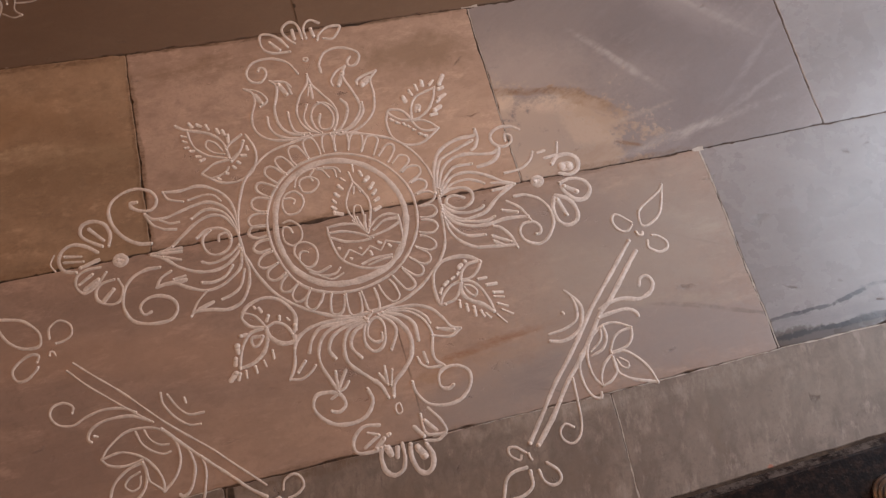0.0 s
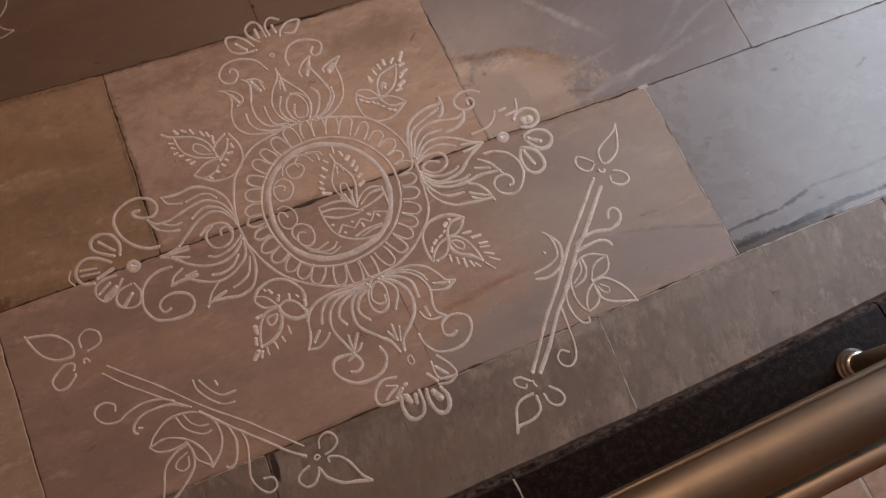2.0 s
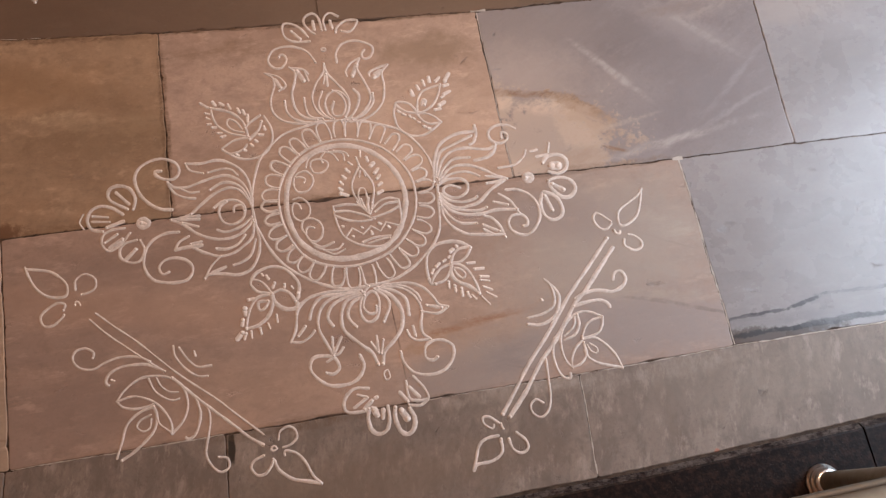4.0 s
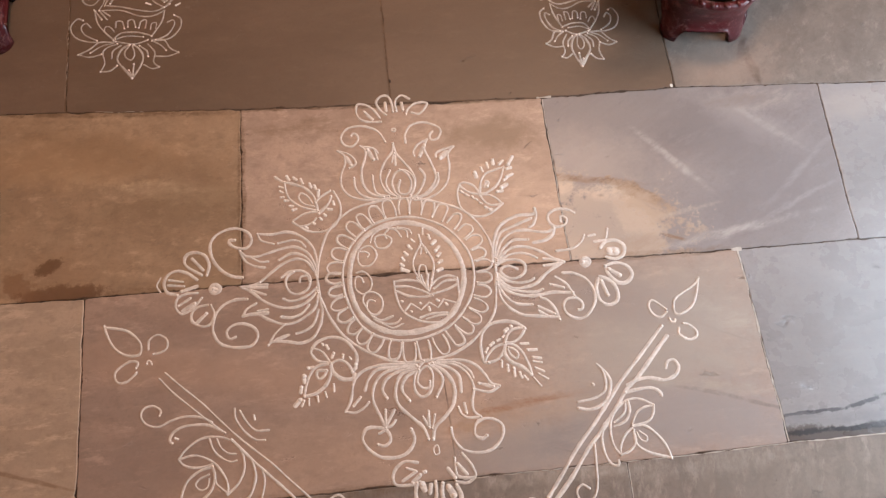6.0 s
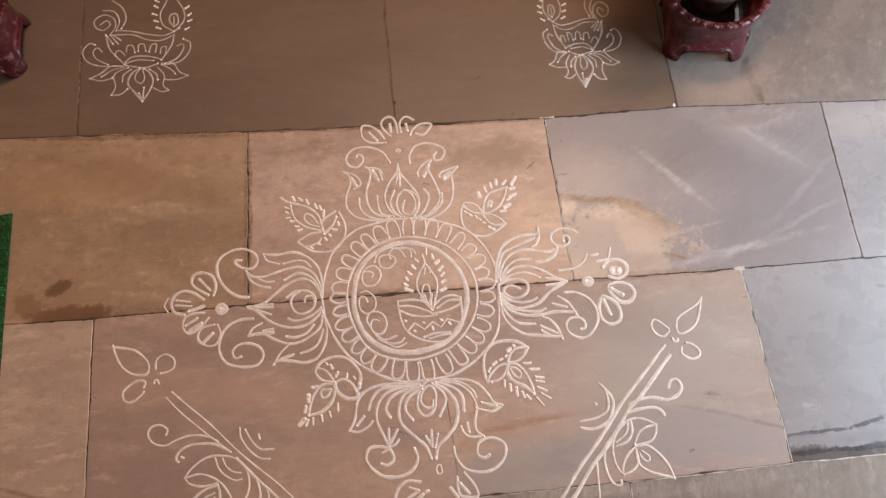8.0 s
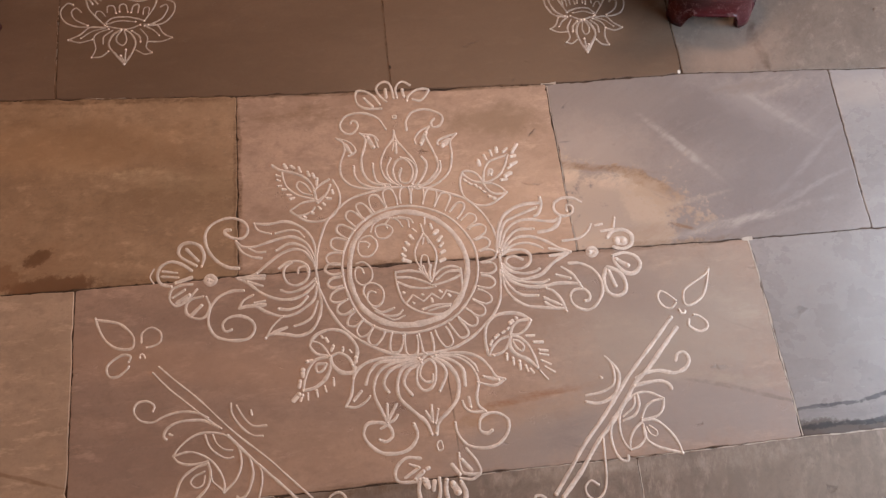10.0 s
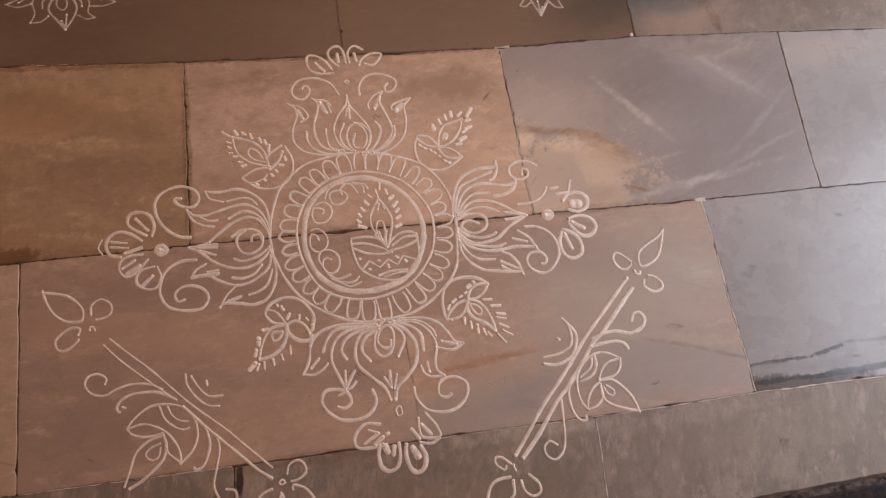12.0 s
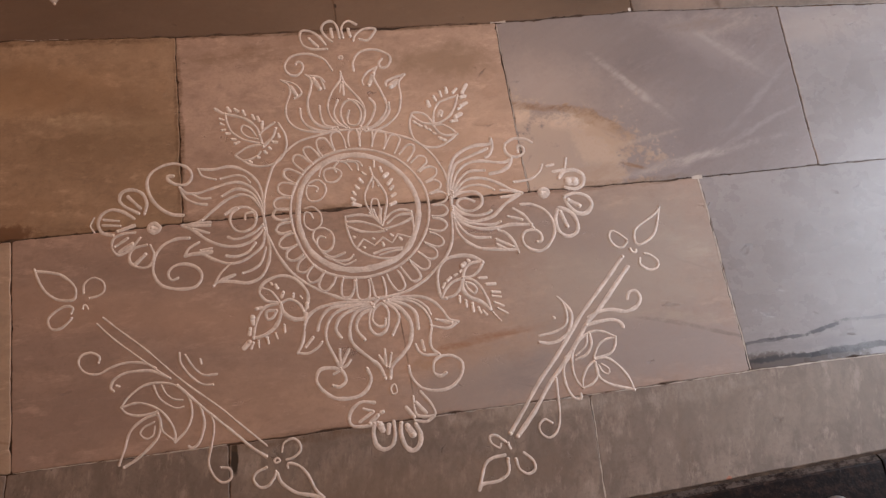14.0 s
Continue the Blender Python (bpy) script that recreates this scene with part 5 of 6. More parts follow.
# the thin branch
open_motif(branch_left, 'stem')
stroke('stem', 4.1, (-10.9, -53.7), (-7.8, -56.3), (-3.9, -59.4), (-0.1, -62.9), (2.8, -65.5), (6.0, -68.0), (9.0, -70.3), (11.8, -72.8), (14.2, -74.9), (16.5, -76.9))
stroke('stem', 3.6, (-11.9, -54.7), (-9.0, -57.5), (-5.1, -60.6), (-2.0, -63.0), (0.6, -64.8))
stroke('stem', 5.9, (1.8, -66.0), (4.4, -68.5), (7.5, -71.3), (11.8, -75.0), (13.9, -76.9), (16.4, -78.6))
open_motif(branch_left, 'flower')
stroke('petal', 5.0, (-23.0, -44.4), (-22.2, -46.4), (-20.8, -48.6), (-18.8, -50.0), (-16.9, -50.3), (-15.8, -49.9), (-15.9, -48.1), (-17.2, -46.6), (-19.1, -45.4), (-22.9, -44.7))
stroke('petal', 4.5, (-14.4, -49.2), (-14.4, -47.5), (-12.9, -46.5), (-11.2, -47.4), (-11.0, -49.0), (-12.0, -49.8), (-13.4, -50.1))
stroke('petal', 5.0, (-16.3, -52.6), (-16.1, -51.6), (-17.5, -51.3), (-19.3, -52.4), (-20.1, -53.6), (-19.4, -55.1), (-17.9, -55.1), (-16.5, -53.9), (-16.2, -53.4))
stroke('dot', 4.0, (-14.4, -51.9), (-14.3, -51.3), (-13.8, -51.4), (-13.5, -52.0))
open_motif(branch_left, 'tendril')
stroke('curl', 4.5, (-11.3, -61.4), (-11.2, -60.4), (-12.6, -59.6), (-14.2, -60.0), (-14.6, -61.4), (-13.4, -62.9), (-11.2, -63.3), (-9.4, -62.4), (-6.9, -61.7), (-3.9, -61.9), (-1.8, -62.9))
stroke('curl', 5.0, (-8.6, -66.3), (-9.1, -65.8), (-8.7, -64.5), (-7.1, -63.5), (-5.0, -63.2), (-2.2, -63.4), (0.6, -64.8))
stroke('dot', 4.5, (-8.2, -65.4), (-7.7, -65.6))
stroke('curl', 4.5, (2.0, -60.6), (2.3, -62.4), (3.9, -64.6), (5.9, -66.1), (7.7, -66.3))
stroke('curl', 4.5, (3.0, -61.0), (4.1, -62.8), (5.9, -64.5), (8.3, -64.6))
stroke('dot', 4.0, (5.5, -61.9), (5.7, -62.7))
stroke('curl', 5.4, (5.6, -69.6), (6.3, -72.3), (5.9, -74.7), (5.2, -76.0), (4.3, -76.4), (3.9, -76.1))
stroke('curl', 4.5, (7.4, -71.1), (7.9, -73.4), (7.5, -76.3), (7.1, -79.0), (8.0, -81.1), (9.4, -82.2), (10.7, -81.6), (10.5, -80.1), (9.1, -79.8))
open_motif(branch_left, 'leaf')
stroke('leaf', 4.5, (-7.3, -69.1), (-6.1, -67.4), (-3.7, -65.7), (-1.0, -65.4), (1.6, -66.1), (3.5, -67.8), (4.2, -69.7), (4.2, -71.6), (3.3, -73.6), (1.6, -75.3))
stroke('line', 4.0, (-2.1, -65.8), (-1.2, -67.8), (0.4, -69.2), (1.9, -69.8), (2.9, -69.6))
stroke('line', 3.6, (-0.8, -65.8), (0.0, -67.3), (1.3, -68.3), (2.7, -68.5))
stroke('leaf', 4.5, (-7.3, -69.1), (-4.8, -68.5), (-2.7, -69.0), (-0.8, -70.1), (0.8, -72.0), (1.6, -73.8), (1.6, -75.3))
stroke('leaf', 4.5, (-7.3, -69.1), (-6.3, -70.1), (-4.5, -70.6), (-2.3, -70.4), (-1.3, -70.1))
stroke('leaf', 5.0, (-1.3, -70.5), (-3.5, -71.2), (-5.6, -73.0), (-6.4, -75.7), (-7.2, -78.3))
stroke('leaf', 5.4, (-1.3, -70.5), (-0.8, -72.1), (-1.1, -74.2), (-2.5, -75.9), (-4.5, -77.6), (-6.4, -78.7))
stroke('leaf', 4.5, (-0.8, -72.1), (-0.4, -73.4), (0.6, -74.3), (1.6, -75.1))
stroke('eye', 3.6, (-1.8, -71.8), (-3.5, -72.6), (-4.0, -73.6), (-3.0, -74.4), (-1.9, -73.9), (-1.7, -72.5))
open_motif(branch_left, 'flower')
stroke('petal', 4.5, (18.9, -78.0), (19.2, -76.7), (20.6, -76.0), (21.7, -76.7), (21.9, -78.0), (20.8, -79.0), (19.6, -79.3))
stroke('petal', 5.9, (18.1, -81.3), (18.8, -82.9), (20.9, -84.5), (23.3, -85.1), (25.5, -85.7))
stroke('petal', 5.0, (19.8, -80.6), (19.9, -79.9), (21.6, -80.4), (23.0, -81.9), (24.2, -84.3), (25.5, -85.7))
stroke('petal', 5.0, (16.4, -80.3), (14.8, -81.0), (14.3, -82.1), (15.2, -83.3), (16.6, -83.2), (17.7, -81.8), (17.9, -81.0))
loop('dot', 4.1, (17.6, -79.4), (18.1, -78.9), (18.6, -79.4), (18.0, -79.7))

# the thick branch
open_motif(branch_right, 'stem')
stroke('stem', 7.2, (79.2, -48.5), (75.2, -53.2), (70.6, -58.5), (68.2, -61.8), (65.1, -65.9), (62.1, -69.5), (59.3, -73.6), (56.4, -77.7))
stroke('stem', 8.0, (79.9, -50.4), (77.3, -53.5), (73.9, -57.6), (71.5, -59.9), (69.7, -62.6), (66.7, -66.6), (64.0, -69.7), (60.9, -74.2), (57.6, -78.2))
open_motif(branch_right, 'flower')
stroke('petal', 5.0, (87.1, -39.6), (86.1, -40.9), (82.7, -43.1), (81.9, -44.4), (82.0, -46.2), (83.2, -46.3), (85.3, -44.8), (86.4, -42.3), (87.1, -39.6))
stroke('petal', 5.0, (80.4, -45.4), (78.7, -43.9), (77.7, -43.7), (77.3, -45.0), (78.2, -46.5), (79.4, -46.8), (80.4, -45.9))
stroke('petal', 5.0, (82.3, -49.0), (82.2, -50.2), (83.8, -51.2), (85.2, -50.7), (85.3, -49.6), (84.2, -48.5), (83.2, -48.2))
stroke('dot', 5.0, (80.8, -47.2), (81.1, -47.8), (81.7, -47.8), (81.8, -47.4))
open_motif(branch_right, 'tendril')
stroke('curl', 7.0, (71.8, -59.0), (73.6, -58.2), (75.9, -57.9), (78.5, -58.4), (80.6, -57.5), (81.3, -56.0), (80.5, -54.8), (79.4, -55.1), (79.0, -56.2))
stroke('curl', 7.0, (71.3, -60.4), (73.4, -59.9), (75.9, -59.7), (77.3, -60.4), (77.6, -61.1))
stroke('curl', 6.0, (66.8, -55.1), (68.3, -56.8), (68.9, -58.6), (68.1, -61.2), (66.5, -62.6), (64.7, -63.1), (62.8, -62.8))
stroke('curl', 5.0, (67.5, -55.8), (68.0, -57.5), (67.8, -59.8), (65.9, -61.1), (62.9, -61.7))
stroke('dot', 5.0, (65.7, -58.6), (65.9, -58.8))
stroke('curl', 5.0, (67.1, -65.6), (66.4, -68.2), (66.7, -70.8), (67.7, -72.6), (68.8, -72.8), (68.9, -72.0))
stroke('curl', 4.5, (65.0, -69.1), (65.0, -72.6), (64.9, -75.7), (64.3, -77.7), (63.0, -78.8), (61.7, -78.2), (61.3, -76.8), (62.3, -75.8), (63.5, -76.5))
open_motif(branch_right, 'leaf')
stroke('leaf', 5.0, (76.0, -62.7), (73.7, -61.6), (71.5, -61.7), (69.6, -63.1), (68.3, -65.1), (68.0, -67.4), (68.4, -69.6), (69.4, -71.1))
stroke('line', 5.0, (71.6, -61.9), (71.7, -63.7), (70.7, -65.4), (68.8, -66.2))
stroke('line', 4.0, (71.1, -62.0), (70.7, -63.9), (68.8, -65.5))
stroke('leaf', 4.5, (71.9, -65.9), (72.8, -64.1), (74.2, -63.1), (76.0, -62.8))
stroke('leaf', 4.5, (76.0, -62.8), (75.7, -64.3), (74.6, -65.6), (71.9, -66.2))
stroke('leaf', 5.0, (71.9, -66.3), (74.1, -66.3), (76.2, -68.1), (77.5, -70.2), (78.0, -72.0))
stroke('leaf', 5.5, (72.0, -66.9), (72.3, -69.3), (74.2, -70.8), (78.0, -71.9))
stroke('eye', 3.6, (72.5, -67.4), (73.0, -68.5), (73.9, -69.0), (74.2, -68.2), (73.0, -67.2))
stroke('leaf', 5.0, (71.8, -66.6), (70.4, -67.8), (69.5, -69.7), (69.4, -71.1))
stroke('leaf', 4.5, (72.0, -66.9), (72.2, -68.9), (71.1, -70.4), (69.4, -71.1))
open_motif(branch_right, 'flower')
stroke('petal', 5.0, (55.5, -79.0), (54.1, -77.9), (53.0, -77.9), (53.1, -79.0), (54.4, -79.9), (54.7, -79.3))
stroke('dot', 4.5, (55.9, -79.2), (56.0, -79.7), (56.2, -80.1))
stroke('petal', 5.4, (55.2, -81.1), (53.1, -81.4), (51.8, -82.4), (51.2, -84.1), (50.5, -86.3))
stroke('petal', 6.0, (50.5, -86.3), (51.2, -85.4), (53.7, -85.1), (55.5, -83.9), (55.6, -81.7))
stroke('petal', 5.5, (58.3, -80.9), (59.8, -82.4), (59.9, -83.7), (58.7, -84.3), (57.4, -83.5), (56.9, -81.8))


# the lotus lamps at the back: the second one is the first mirrored and drawn narrower
def lotus_lamp(thing, place=None):
    open_motif(thing, 'bowl', place)
    stroke('bowl', 5.2, (-32.9, 26.0), (-31.5, 22.1), (-27.9, 18.1))
    stroke('bowl', 5.2, (-17.7, 25.2), (-18.1, 22.3), (-19.9, 18.8))
    stroke('rim', 4.8, (-31.4, 25.9), (-27.1, 25.7), (-23.4, 24.2), (-20.4, 23.9), (-17.7, 25.2))
    stroke('rim', 5.2, (-30.7, 27.1), (-27.2, 26.6), (-22.6, 25.4), (-19.6, 25.2), (-16.7, 26.8))
    stroke('line', 4.2, (-30.2, 20.3), (-30.0, 21.6), (-29.0, 21.5), (-28.0, 20.3))
    stroke('line', 4.6, (-27.8, 21.3), (-27.8, 22.8), (-26.6, 22.8), (-25.9, 21.0))
    stroke('line', 4.6, (-25.2, 21.3), (-25.3, 22.9), (-24.2, 23.1), (-23.5, 21.2))
    stroke('line', 4.6, (-22.8, 21.0), (-22.5, 22.7), (-21.4, 22.9), (-21.4, 20.9))
    stroke('line', 4.2, (-20.3, 20.5), (-20.2, 22.0), (-19.2, 22.1), (-19.2, 20.6))
    stroke('base', 5.2, (-28.0, 18.5), (-26.4, 19.9), (-23.5, 20.0), (-21.2, 19.4), (-19.7, 18.8))
    stroke('base', 4.2, (-27.5, 18.4), (-25.0, 19.1), (-21.6, 18.7))
    stroke('base', 5.2, (-27.4, 17.8), (-23.5, 17.0), (-20.6, 17.9))
    open_motif(thing, 'lotus', place)
    stroke('curl', 4.8, (-35.0, 23.5), (-36.3, 23.9), (-37.5, 21.9), (-36.2, 19.3), (-33.1, 18.0), (-27.8, 17.7))
    stroke('curl', 5.2, (-33.2, 21.6), (-34.3, 22.7), (-35.2, 21.7), (-34.2, 19.8), (-31.4, 18.2))
    stroke('curl', 5.2, (-16.8, 22.2), (-15.7, 22.7), (-15.3, 21.5), (-16.5, 19.1), (-18.9, 17.8))
    stroke('curl', 5.2, (-15.5, 23.9), (-14.0, 22.8), (-14.1, 20.4), (-16.0, 18.1), (-19.7, 17.6))
    stroke('petal', 5.2, (-35.0, 14.9), (-32.8, 16.1), (-30.8, 17.8), (-27.8, 17.5))
    stroke('petal', 5.2, (-35.0, 14.9), (-32.6, 14.2), (-30.1, 14.8))
    stroke('petal', 4.2, (-32.5, 15.2), (-30.3, 16.8), (-27.8, 17.4))
    stroke('petal', 4.8, (-29.8, 10.5), (-29.2, 12.6), (-29.9, 15.1), (-29.0, 16.4), (-27.0, 17.2))
    stroke('petal', 5.2, (-29.8, 10.5), (-27.9, 10.6), (-26.5, 11.8))
    stroke('petal', 5.4, (-27.8, 13.7), (-27.8, 15.4), (-26.2, 16.8))
    stroke('petal', 6.5, (-23.0, 8.6), (-24.9, 10.8), (-26.6, 13.3), (-26.0, 15.7), (-24.4, 16.9))
    stroke('petal', 6.0, (-23.0, 8.6), (-21.7, 11.2), (-21.2, 13.6), (-22.2, 15.7), (-23.5, 16.8))
    stroke('petal', 4.8, (-23.8, 16.6), (-23.1, 14.4), (-23.7, 13.1), (-24.9, 13.8), (-25.2, 15.2), (-24.4, 16.7))
    stroke('tip', 6.0, (-25.3, 11.5), (-23.1, 8.9))
    stroke('tip', 6.0, (-23.9, 10.6), (-23.0, 8.9))
    stroke('tip', 6.0, (-23.0, 12.0), (-23.0, 9.0))
    stroke('petal', 5.4, (-20.2, 13.8), (-20.6, 15.2), (-22.2, 16.5))
    stroke('petal', 4.8, (-17.6, 11.1), (-18.9, 12.4), (-18.9, 14.8), (-20.5, 16.9))
    stroke('petal', 4.8, (-17.6, 11.1), (-19.1, 10.8), (-20.9, 11.8))
    stroke('petal', 4.8, (-13.8, 14.5), (-15.7, 15.6), (-17.2, 17.7), (-19.8, 18.0))
    stroke('petal', 4.8, (-13.8, 14.5), (-16.0, 13.7), (-18.8, 13.8))
    stroke('petal', 4.8, (-16.5, 15.1), (-17.8, 16.5), (-19.7, 17.6))
    open_motif(thing, 'swirl', place)
    stroke('curl', 4.8, (-34.4, 28.8), (-33.2, 29.8), (-32.3, 28.7), (-33.5, 27.3), (-35.3, 28.0), (-35.9, 30.0), (-33.9, 31.4), (-31.7, 30.3), (-31.0, 28.2), (-31.9, 26.0))
    stroke('curl', 5.2, (-34.3, 32.6), (-31.8, 32.1), (-30.3, 29.6), (-30.8, 26.9))
    stroke('curl', 5.2, (-32.5, 35.1), (-30.1, 33.1), (-28.9, 30.1), (-29.6, 27.5))
    stroke('tip', 5.2, (-32.6, 25.6), (-31.0, 23.5))
    stroke('tip', 5.2, (-31.8, 25.8), (-29.9, 23.5))
    stroke('tip', 5.2, (-31.4, 25.9), (-29.3, 24.3))
    open_motif(thing, 'flame', place)
    stroke('flame', 4.8, (-17.8, 26.0), (-20.4, 27.9), (-21.3, 30.7), (-20.6, 33.2), (-19.9, 35.4))
    stroke('flame', 5.2, (-17.8, 26.0), (-15.9, 28.7), (-16.1, 31.4), (-17.3, 33.5), (-18.5, 35.3))
    stroke('flame', 5.2, (-17.9, 27.3), (-19.1, 28.9), (-18.9, 30.5), (-17.6, 30.5), (-17.1, 28.3), (-17.9, 27.3))
    stroke('flame', 3.9, (-18.2, 29.9), (-18.0, 27.9))
    stroke('dot', 6.5, (-22.7, 34.6), (-21.9, 34.1))
    stroke('dot', 6.5, (-22.8, 33.1), (-22.0, 32.6))
    stroke('dot', 6.0, (-23.0, 31.0), (-22.0, 30.6))
    stroke('dot', 6.0, (-22.4, 29.1), (-21.6, 28.8))
    stroke('dot', 6.0, (-21.8, 27.3), (-20.8, 26.9))
    stroke('dot', 6.5, (-15.8, 32.0), (-15.1, 32.6))
    stroke('dot', 6.5, (-15.0, 30.1), (-14.4, 30.6))
    stroke('dot', 6.0, (-14.9, 28.5), (-14.1, 28.9))
    stroke('dot', 6.0, (-15.3, 26.4), (-14.5, 26.9))


lotus_lamp(lamp_left)
lotus_lamp(lamp_right, lambda q: Vector((0.551 - 0.688 * q.x - 0.112 * q.y, 0.0305 * q.x + 0.938 * q.y - 0.004)))
close_motif()

# ---- granite sill, tiles and railing ----
def sill_strip(name, profile, x0, x1, material, parent, ends):
    verts, faces = [], []
    count = 48
    for k in range(count + 1):
        x = x0 + (x1 - x0) * k / count
        for d, z in profile:
            chip = 0.0005 * noise.noise((x * 45, d * 60, 2.0)) if 0.002 < d < 0.0125 else 0.0
            verts.append((x + 0.09 * d, joint_f(x) - d + chip, z))
    m = len(profile)
    for k in range(count):
        for c in range(m - 1):
            faces.append((k * m + c, k * m + c + 1, (k + 1) * m + c + 1, (k + 1) * m + c))
    if ends:
        faces.append(tuple(range(m)))
        faces.append(tuple(range(count * m + m - 1, count * m - 1, -1)))
    ob = new(name, mesh_of(name, verts, faces, material))
    ob.parent = parent
    return ob


def sill_piece(x0, x1, parent):
    """One length of the sill: a raised bar with a dusty chamfer along the marble, paled as if it catches light."""
    bar = sill_strip("granite_length", [(0.0135, -0.03), (0.0135, 0.0125), (0.017, 0.0135), (0.15, 0.0135), (0.156, 0.008), (0.156, -0.03)], x0, x1, granite_dark, parent, True)
    tagged(sill_strip("chamfer", [(0.004, -0.01), (0.0045, 0.002), (0.0135, 0.0125)], x0, x1, granite_dusty_lit, bar, False), "dusty grey chamfer, paled for the light it catches")


sill = tagged(new("granite_sill"), "dark speckled polished granite sill along the marble", "sill", kind="structure")
for x0, x1 in ((-1.2, -0.32), (-0.317, 0.4705), (0.4735, 1.166), (1.169, 2.2)):
    sill_piece(x0, x1, sill)
grout([(0.472, -0.93), (0.48, -1.0)], 0.0015, sill, 21)
for ob in sill.children:
    if ob.name.startswith("grout"):
        ob.location.z = 0.0135

walkway = tagged(new("walkway_tiles"), "beige stone tiles on the walking side of the railing", "floor", kind="structure")
bm = bmesh.new()
box(bm, -2.6, -3.4, -0.06, 1.9, -1.0, -0.0008)
part("tile_bed", bm, grout_white, walkway, "", False)
bm = bmesh.new()
box(bm, -0.1985, -0.1985, -0.012, 0.1985, 0.1985, 0.0, 0.002)
tile_mesh = bpy.data.meshes.new("tile")
bm.to_mesh(tile_mesh)
bm.free()
tile_mesh.materials.append(tile_beige)
for i in range(-9, 2):
    for j in range(4):
        ob = new("tile", tile_mesh)
        ob.parent = walkway
        ob.matrix_basis = pose(1.228 + 0.4 * i - 0.04 * j, -1.262 + 0.036 * i - 0.4 * j, 0, 0, 0, 5.2)


def tube(bm, a, b, radius, steps=28, squash=1.0):
    a, b = Vector(a), Vector(b)
    way = (b - a).normalized()
    up = Vector((0, 0, 1)) if abs(way.z) < 0.9 else Vector((0, 1, 0))
    side = way.cross(up).normalized()
    up = side.cross(way)
    rings = []
    for end in (a, b):
        rings.append([bm.verts.new(end + side * radius * math.cos(2 * math.pi * k / steps) + up * radius * squash * math.sin(2 * math.pi * k / steps)) for k in range(steps)])
    for k in range(steps):
        bm.faces.new((rings[0][k], rings[0][(k + 1) % steps], rings[1][(k + 1) % steps], rings[1][k]))
    bm.faces.new(rings[0])
    bm.faces.new(rings[1])
    return bm


railing = tagged(new("brass_railing"), "worn brass railing with a moulded handrail on a granite sill", "railing")


def rail_y(x, off=0.0):
    return -0.9600 + 0.095 * (x - 0.6) + off


bm = bmesh.new()
tube(bm, (-1.1, rail_y(-1.1), 0.85), (2.1, rail_y(2.1), 0.85), 0.0205, squash=0.8)
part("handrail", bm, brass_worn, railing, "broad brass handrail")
bm = bmesh.new()
tube(bm, (-1.1, rail_y(-1.1, 0.0205), 0.852), (2.1, rail_y(2.1, 0.0205), 0.852), 0.0035, 16)
part("bead", bm, brass_dark, railing, "dark brass bead")
bm = bmesh.new()
# the daylight on this tube is put into its paler brass
tube(bm, (-1.1, rail_y(-1.1, -0.029), 0.842), (2.1, rail_y(2.1, -0.029), 0.842), 0.0085, 20)
part("lower_tube", bm, brass_lit, railing, "thin brass tube along the handrail, paled for the daylight on it")
for px in (-0.55, 1.078):
    py = -0.944 + 0.095 * (px - 1.078)
    bm = bmesh.new()
    lathe(bm, [(0.0175, 0.0), (0.0175, 0.4), (0.0175, 0.83)], (px, py, 0.014), 32)
    post = part("post", bm, brass_worn, railing)
    bm = bmesh.new()
    lathe(bm, [(0.0, 0.0), (0.03, 0.0), (0.031, 0.003), (0.03, 0.006), (0.0275, 0.007), (0.027, 0.011), (0.0255, 0.014), (0.0235, 0.015),
               (0.023, 0.02), (0.0215, 0.023), (0.0175, 0.024)], (px, py, 0.0135), 48)
    part("base_collar", bm, collar_metal, post, "stepped shiny collar at the post's foot, whitened for its daylight reflection")


# ---- red planters ----
def planter_shell(bm, outer=True):
    """A square foot on four corner legs with arches between them, that flares to a round rim."""
    steps = 96
    levels = [(0.0, 0.078, 4.5), (0.012, 0.077, 4.5), (0.035, 0.072, 4.2), (0.06, 0.072, 3.6), (0.085, 0.078, 2.8), (0.105, 0.088, 2.2), (0.118, 0.094, 2.0), (0.126, 0.093, 2.0)]
    thick = 0.0 if outer else 0.011
    rings = []
    for k, (z, r, power) in enumerate(levels):
        ring = []
        for s in range(steps):
            a = 2 * math.pi * s / steps
            c, d = abs(math.cos(a)), abs(math.sin(a))
            rr = r / (c ** power + d ** power) ** (1 / power) - thick
            face = min(c, d) / max(c, d)
            arch = 0.034 * min(1.0, max(0.0, (0.66 - face) / 0.16)) ** 0.5
            zz = max(z, arch) if k < 3 else max(z, arch + 0.004)
            ring.append(bm.verts.new((rr * math.cos(a), rr * math.sin(a), zz)))
        rings.append(ring)
    for lo, hi in zip(rings, rings[1:]):
        for s in range(steps):
            bm.faces.new((lo[s], lo[(s + 1) % steps], hi[(s + 1) % steps], hi[s]))
    return rings


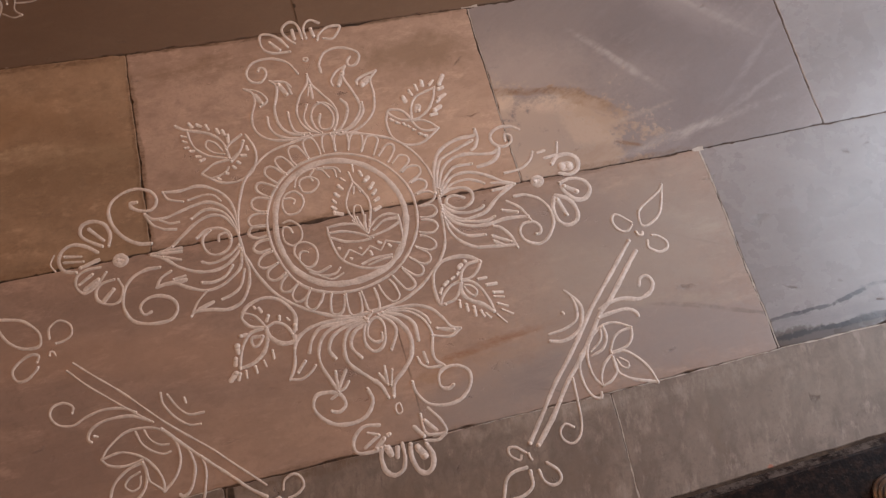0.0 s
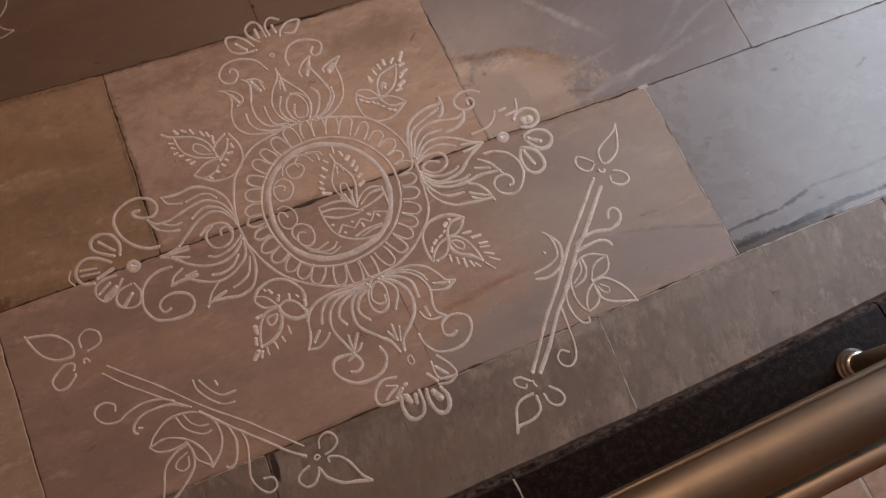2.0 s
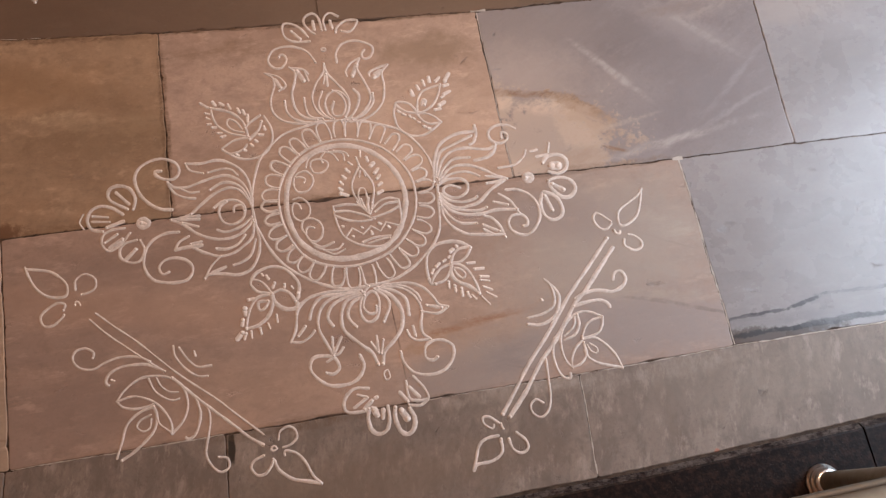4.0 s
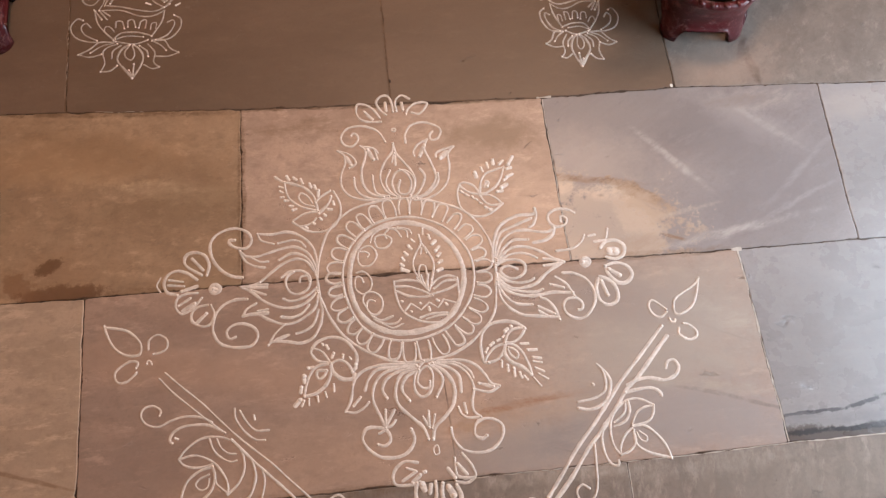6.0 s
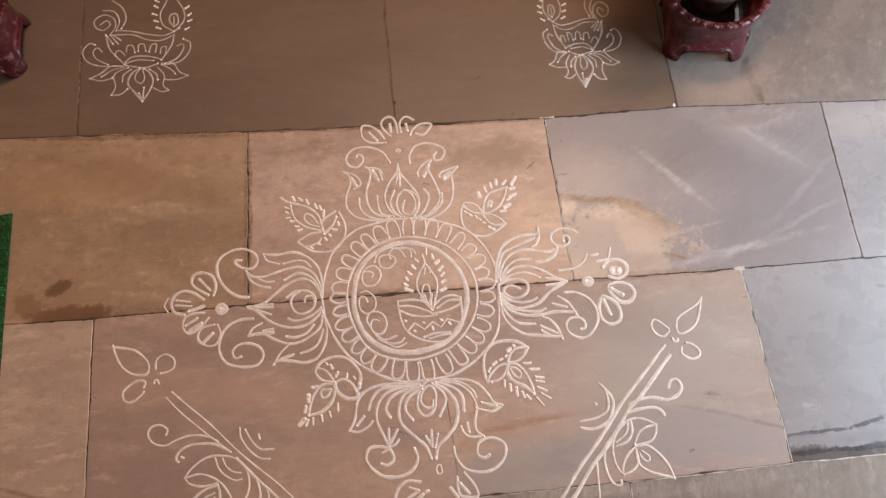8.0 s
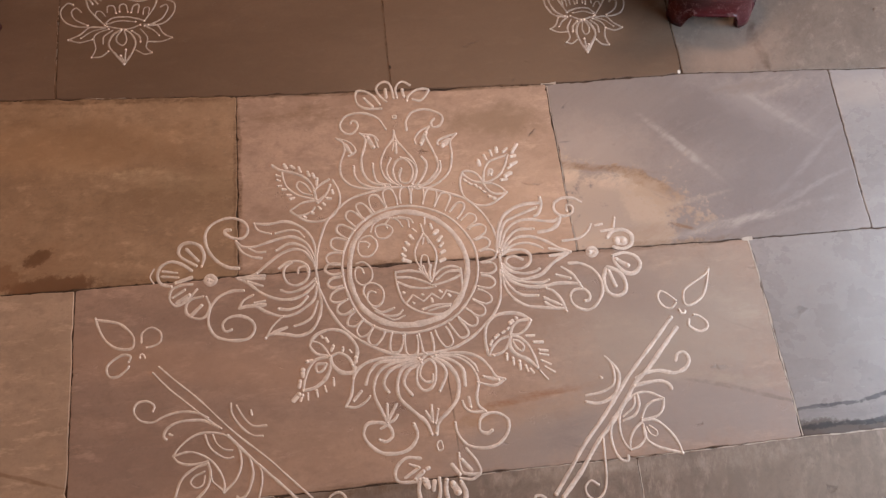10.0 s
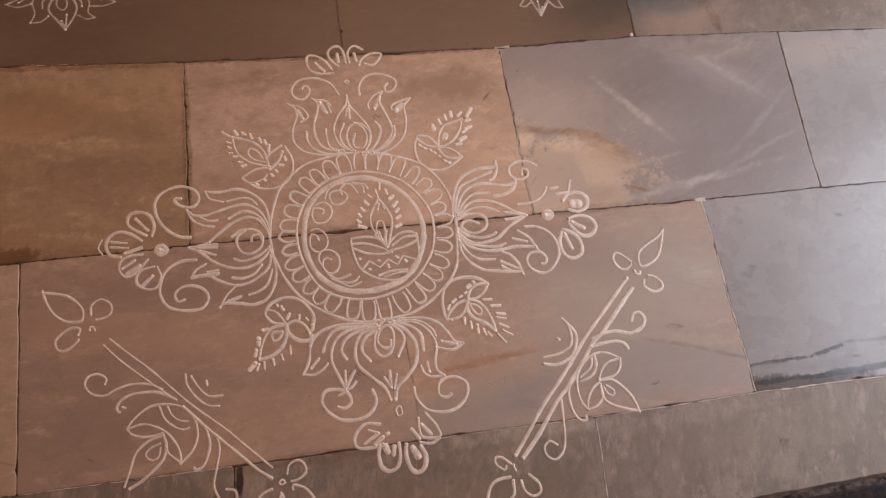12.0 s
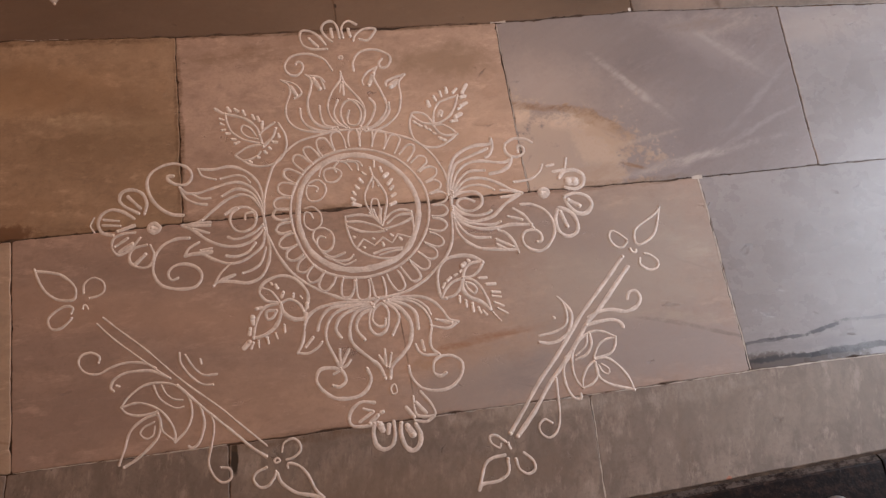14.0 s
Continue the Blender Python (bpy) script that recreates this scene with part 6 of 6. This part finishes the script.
def planter(label):
    root = new("planter")
    bm = bmesh.new()
    out = planter_shell(bm)
    inn = planter_shell(bm, False)
    steps = len(out[0])
    for a, b in ((out[0], inn[0]), (inn[-1], out[-1])):
        for s in range(steps):
            bm.faces.new((a[s], b[s], b[(s + 1) % steps], a[(s + 1) % steps]))
    bmesh.ops.remove_doubles(bm, verts=bm.verts, dist=0.0002)
    part("body", bm, enamel, root, "chipped dark red painted body on four legs")
    for k in range(26):
        a = 2 * math.pi * k / 26
        bm = bmesh.new()
        made = bmesh.ops.create_uvsphere(bm, u_segments=10, v_segments=6, radius=1.0)["verts"]
        for v in made:
            v.co = Matrix.Rotation(a, 3, "Z") @ Vector((v.co.x * 0.007 + 0.089, v.co.y * 0.0068, v.co.z * 0.0042 + 0.1255))
        part("scallop", bm, enamel, root)
    bm = bmesh.new()
    lathe(bm, [(0.0, 0.046), (0.052, 0.044)], steps=32)
    part("soil", bm, soil, root, "soil coloured dark for the shade inside the planter")
    return tagged(root, label, "planter", "red planters")


def clay_pot(label):
    root = new("clay_pot")
    bm = bmesh.new()
    lathe(bm, [(0.0, 0.0), (0.032, 0.0), (0.042, 0.03), (0.05, 0.07), (0.056, 0.072), (0.057, 0.09), (0.053, 0.0915), (0.049, 0.086), (0.045, 0.07), (0.0, 0.068)])
    part("pot", bm, terracotta, root)
    bm = bmesh.new()
    lathe(bm, [(0.0, 0.074), (0.045, 0.073)], steps=28)
    part("soil", bm, soil, root)
    return tagged(root, label, "pot", "clay pots")


def plant(label, seed, count, length, lift, droop):
    """A bushy plant of long pointed leaves that rise from one root and lean away from the walking side; all but the low
    leaf is unseen foliage, added to shade the floor.
    """
    rng = random.Random(seed)
    root = new("pot_plant")
    for k in range(count + 1):
        low = k == count
        a = radians(droop) if low else radians(rng.uniform(120, 188) if k % 6 else rng.uniform(30, 120))
        reach = 0.1 if low else length * rng.uniform(0.3, 0.9)
        rise = 0.05 if low else lift * rng.uniform(0.6, 1.15)
        width = 0.011 if low else rng.uniform(0.016, 0.028)
        bm = bmesh.new()
        rows = []
        for j in range(10):
            t = j / 9
            out = reach * t * (0.4 + 0.6 * t)
            z = rise * math.sin(t * 2.0) + 0.003
            w = width * math.sin(math.pi * min(1, 0.1 + 0.9 * t)) ** 0.8 + 0.0005
            rows.append([bm.verts.new(Matrix.Rotation(a, 3, "Z") @ Vector((out, s * w, z + abs(s) * w * 0.35))) for s in (-1, 0, 1)])
        for lo, hi in zip(rows, rows[1:]):
            for c in range(2):
                bm.faces.new((lo[c], lo[c + 1], hi[c + 1], hi[c]))
        bmesh.ops.solidify(bm, geom=bm.faces[:], thickness=0.0007)
        part("leaf", bm, leaf_green, root)
    return tagged(root, label, "plant", "pot plants")


for at, turn, size, seed, words in (((0.955, 0.2), -4, 1.12, 5, "chipped dark red planter with scalloped rim, standing on arched legs"),
                                    ((-0.578, 0.236), 5, 1.1, 9, "dark red planter with a shiny worn leg beside the drawn lamp")):
    p = planter(words)
    p.matrix_basis = pose(*at, 0, 0, 0, turn) @ Matrix.Scale(size, 4)
    c = clay_pot("clay pot set in a red planter, coloured dark for the shade inside")
    c.matrix_basis = pose(at[0] + 0.008, at[1] + 0.02, 0.052)
    g = plant("yellow-green plant with long arching leaves in a clay pot, unseen foliage added for shade", seed, 40, 0.36, 0.36, 8 if seed == 5 else -5)
    g.matrix_basis = pose(at[0] + 0.008, at[1] + 0.02, 0.1262)

# ---- artificial grass mat ----
mat = tagged(new("grass_mat"), "bright green artificial grass mat lying on the slabs", "mat")
mat.matrix_basis = pose(-0.466, -0.163, 0.001, 0, 0, 5.2)
bm = bmesh.new()
box(bm, -0.62, -0.62, 0.0, 0.0, 0.0, 0.004, 0.001)
part("backing", bm, turf_backing, mat, "dark green woven backing")
rng = random.Random(4)
verts, faces = [], []
for k in range(15000):
    x = -0.62 * rng.random() ** 1.7
    y = -0.62 * rng.random()
    a, h, w = rng.uniform(0, 6.28), rng.uniform(0.007, 0.013), 0.0008
    lean = rng.uniform(0.0, 0.007)
    i = len(verts)
    verts += [(x - w * math.cos(a), y - w * math.sin(a), 0.003), (x + w * math.cos(a), y + w * math.sin(a), 0.003),
              (x + lean * math.sin(a), y + lean * math.cos(a), h)]
    faces.append((i, i + 1, i + 2))
ob = tagged(new("turf", mesh_of("turf", verts, faces, turf)), "short green plastic blades", kind="stuff")
ob.parent = mat
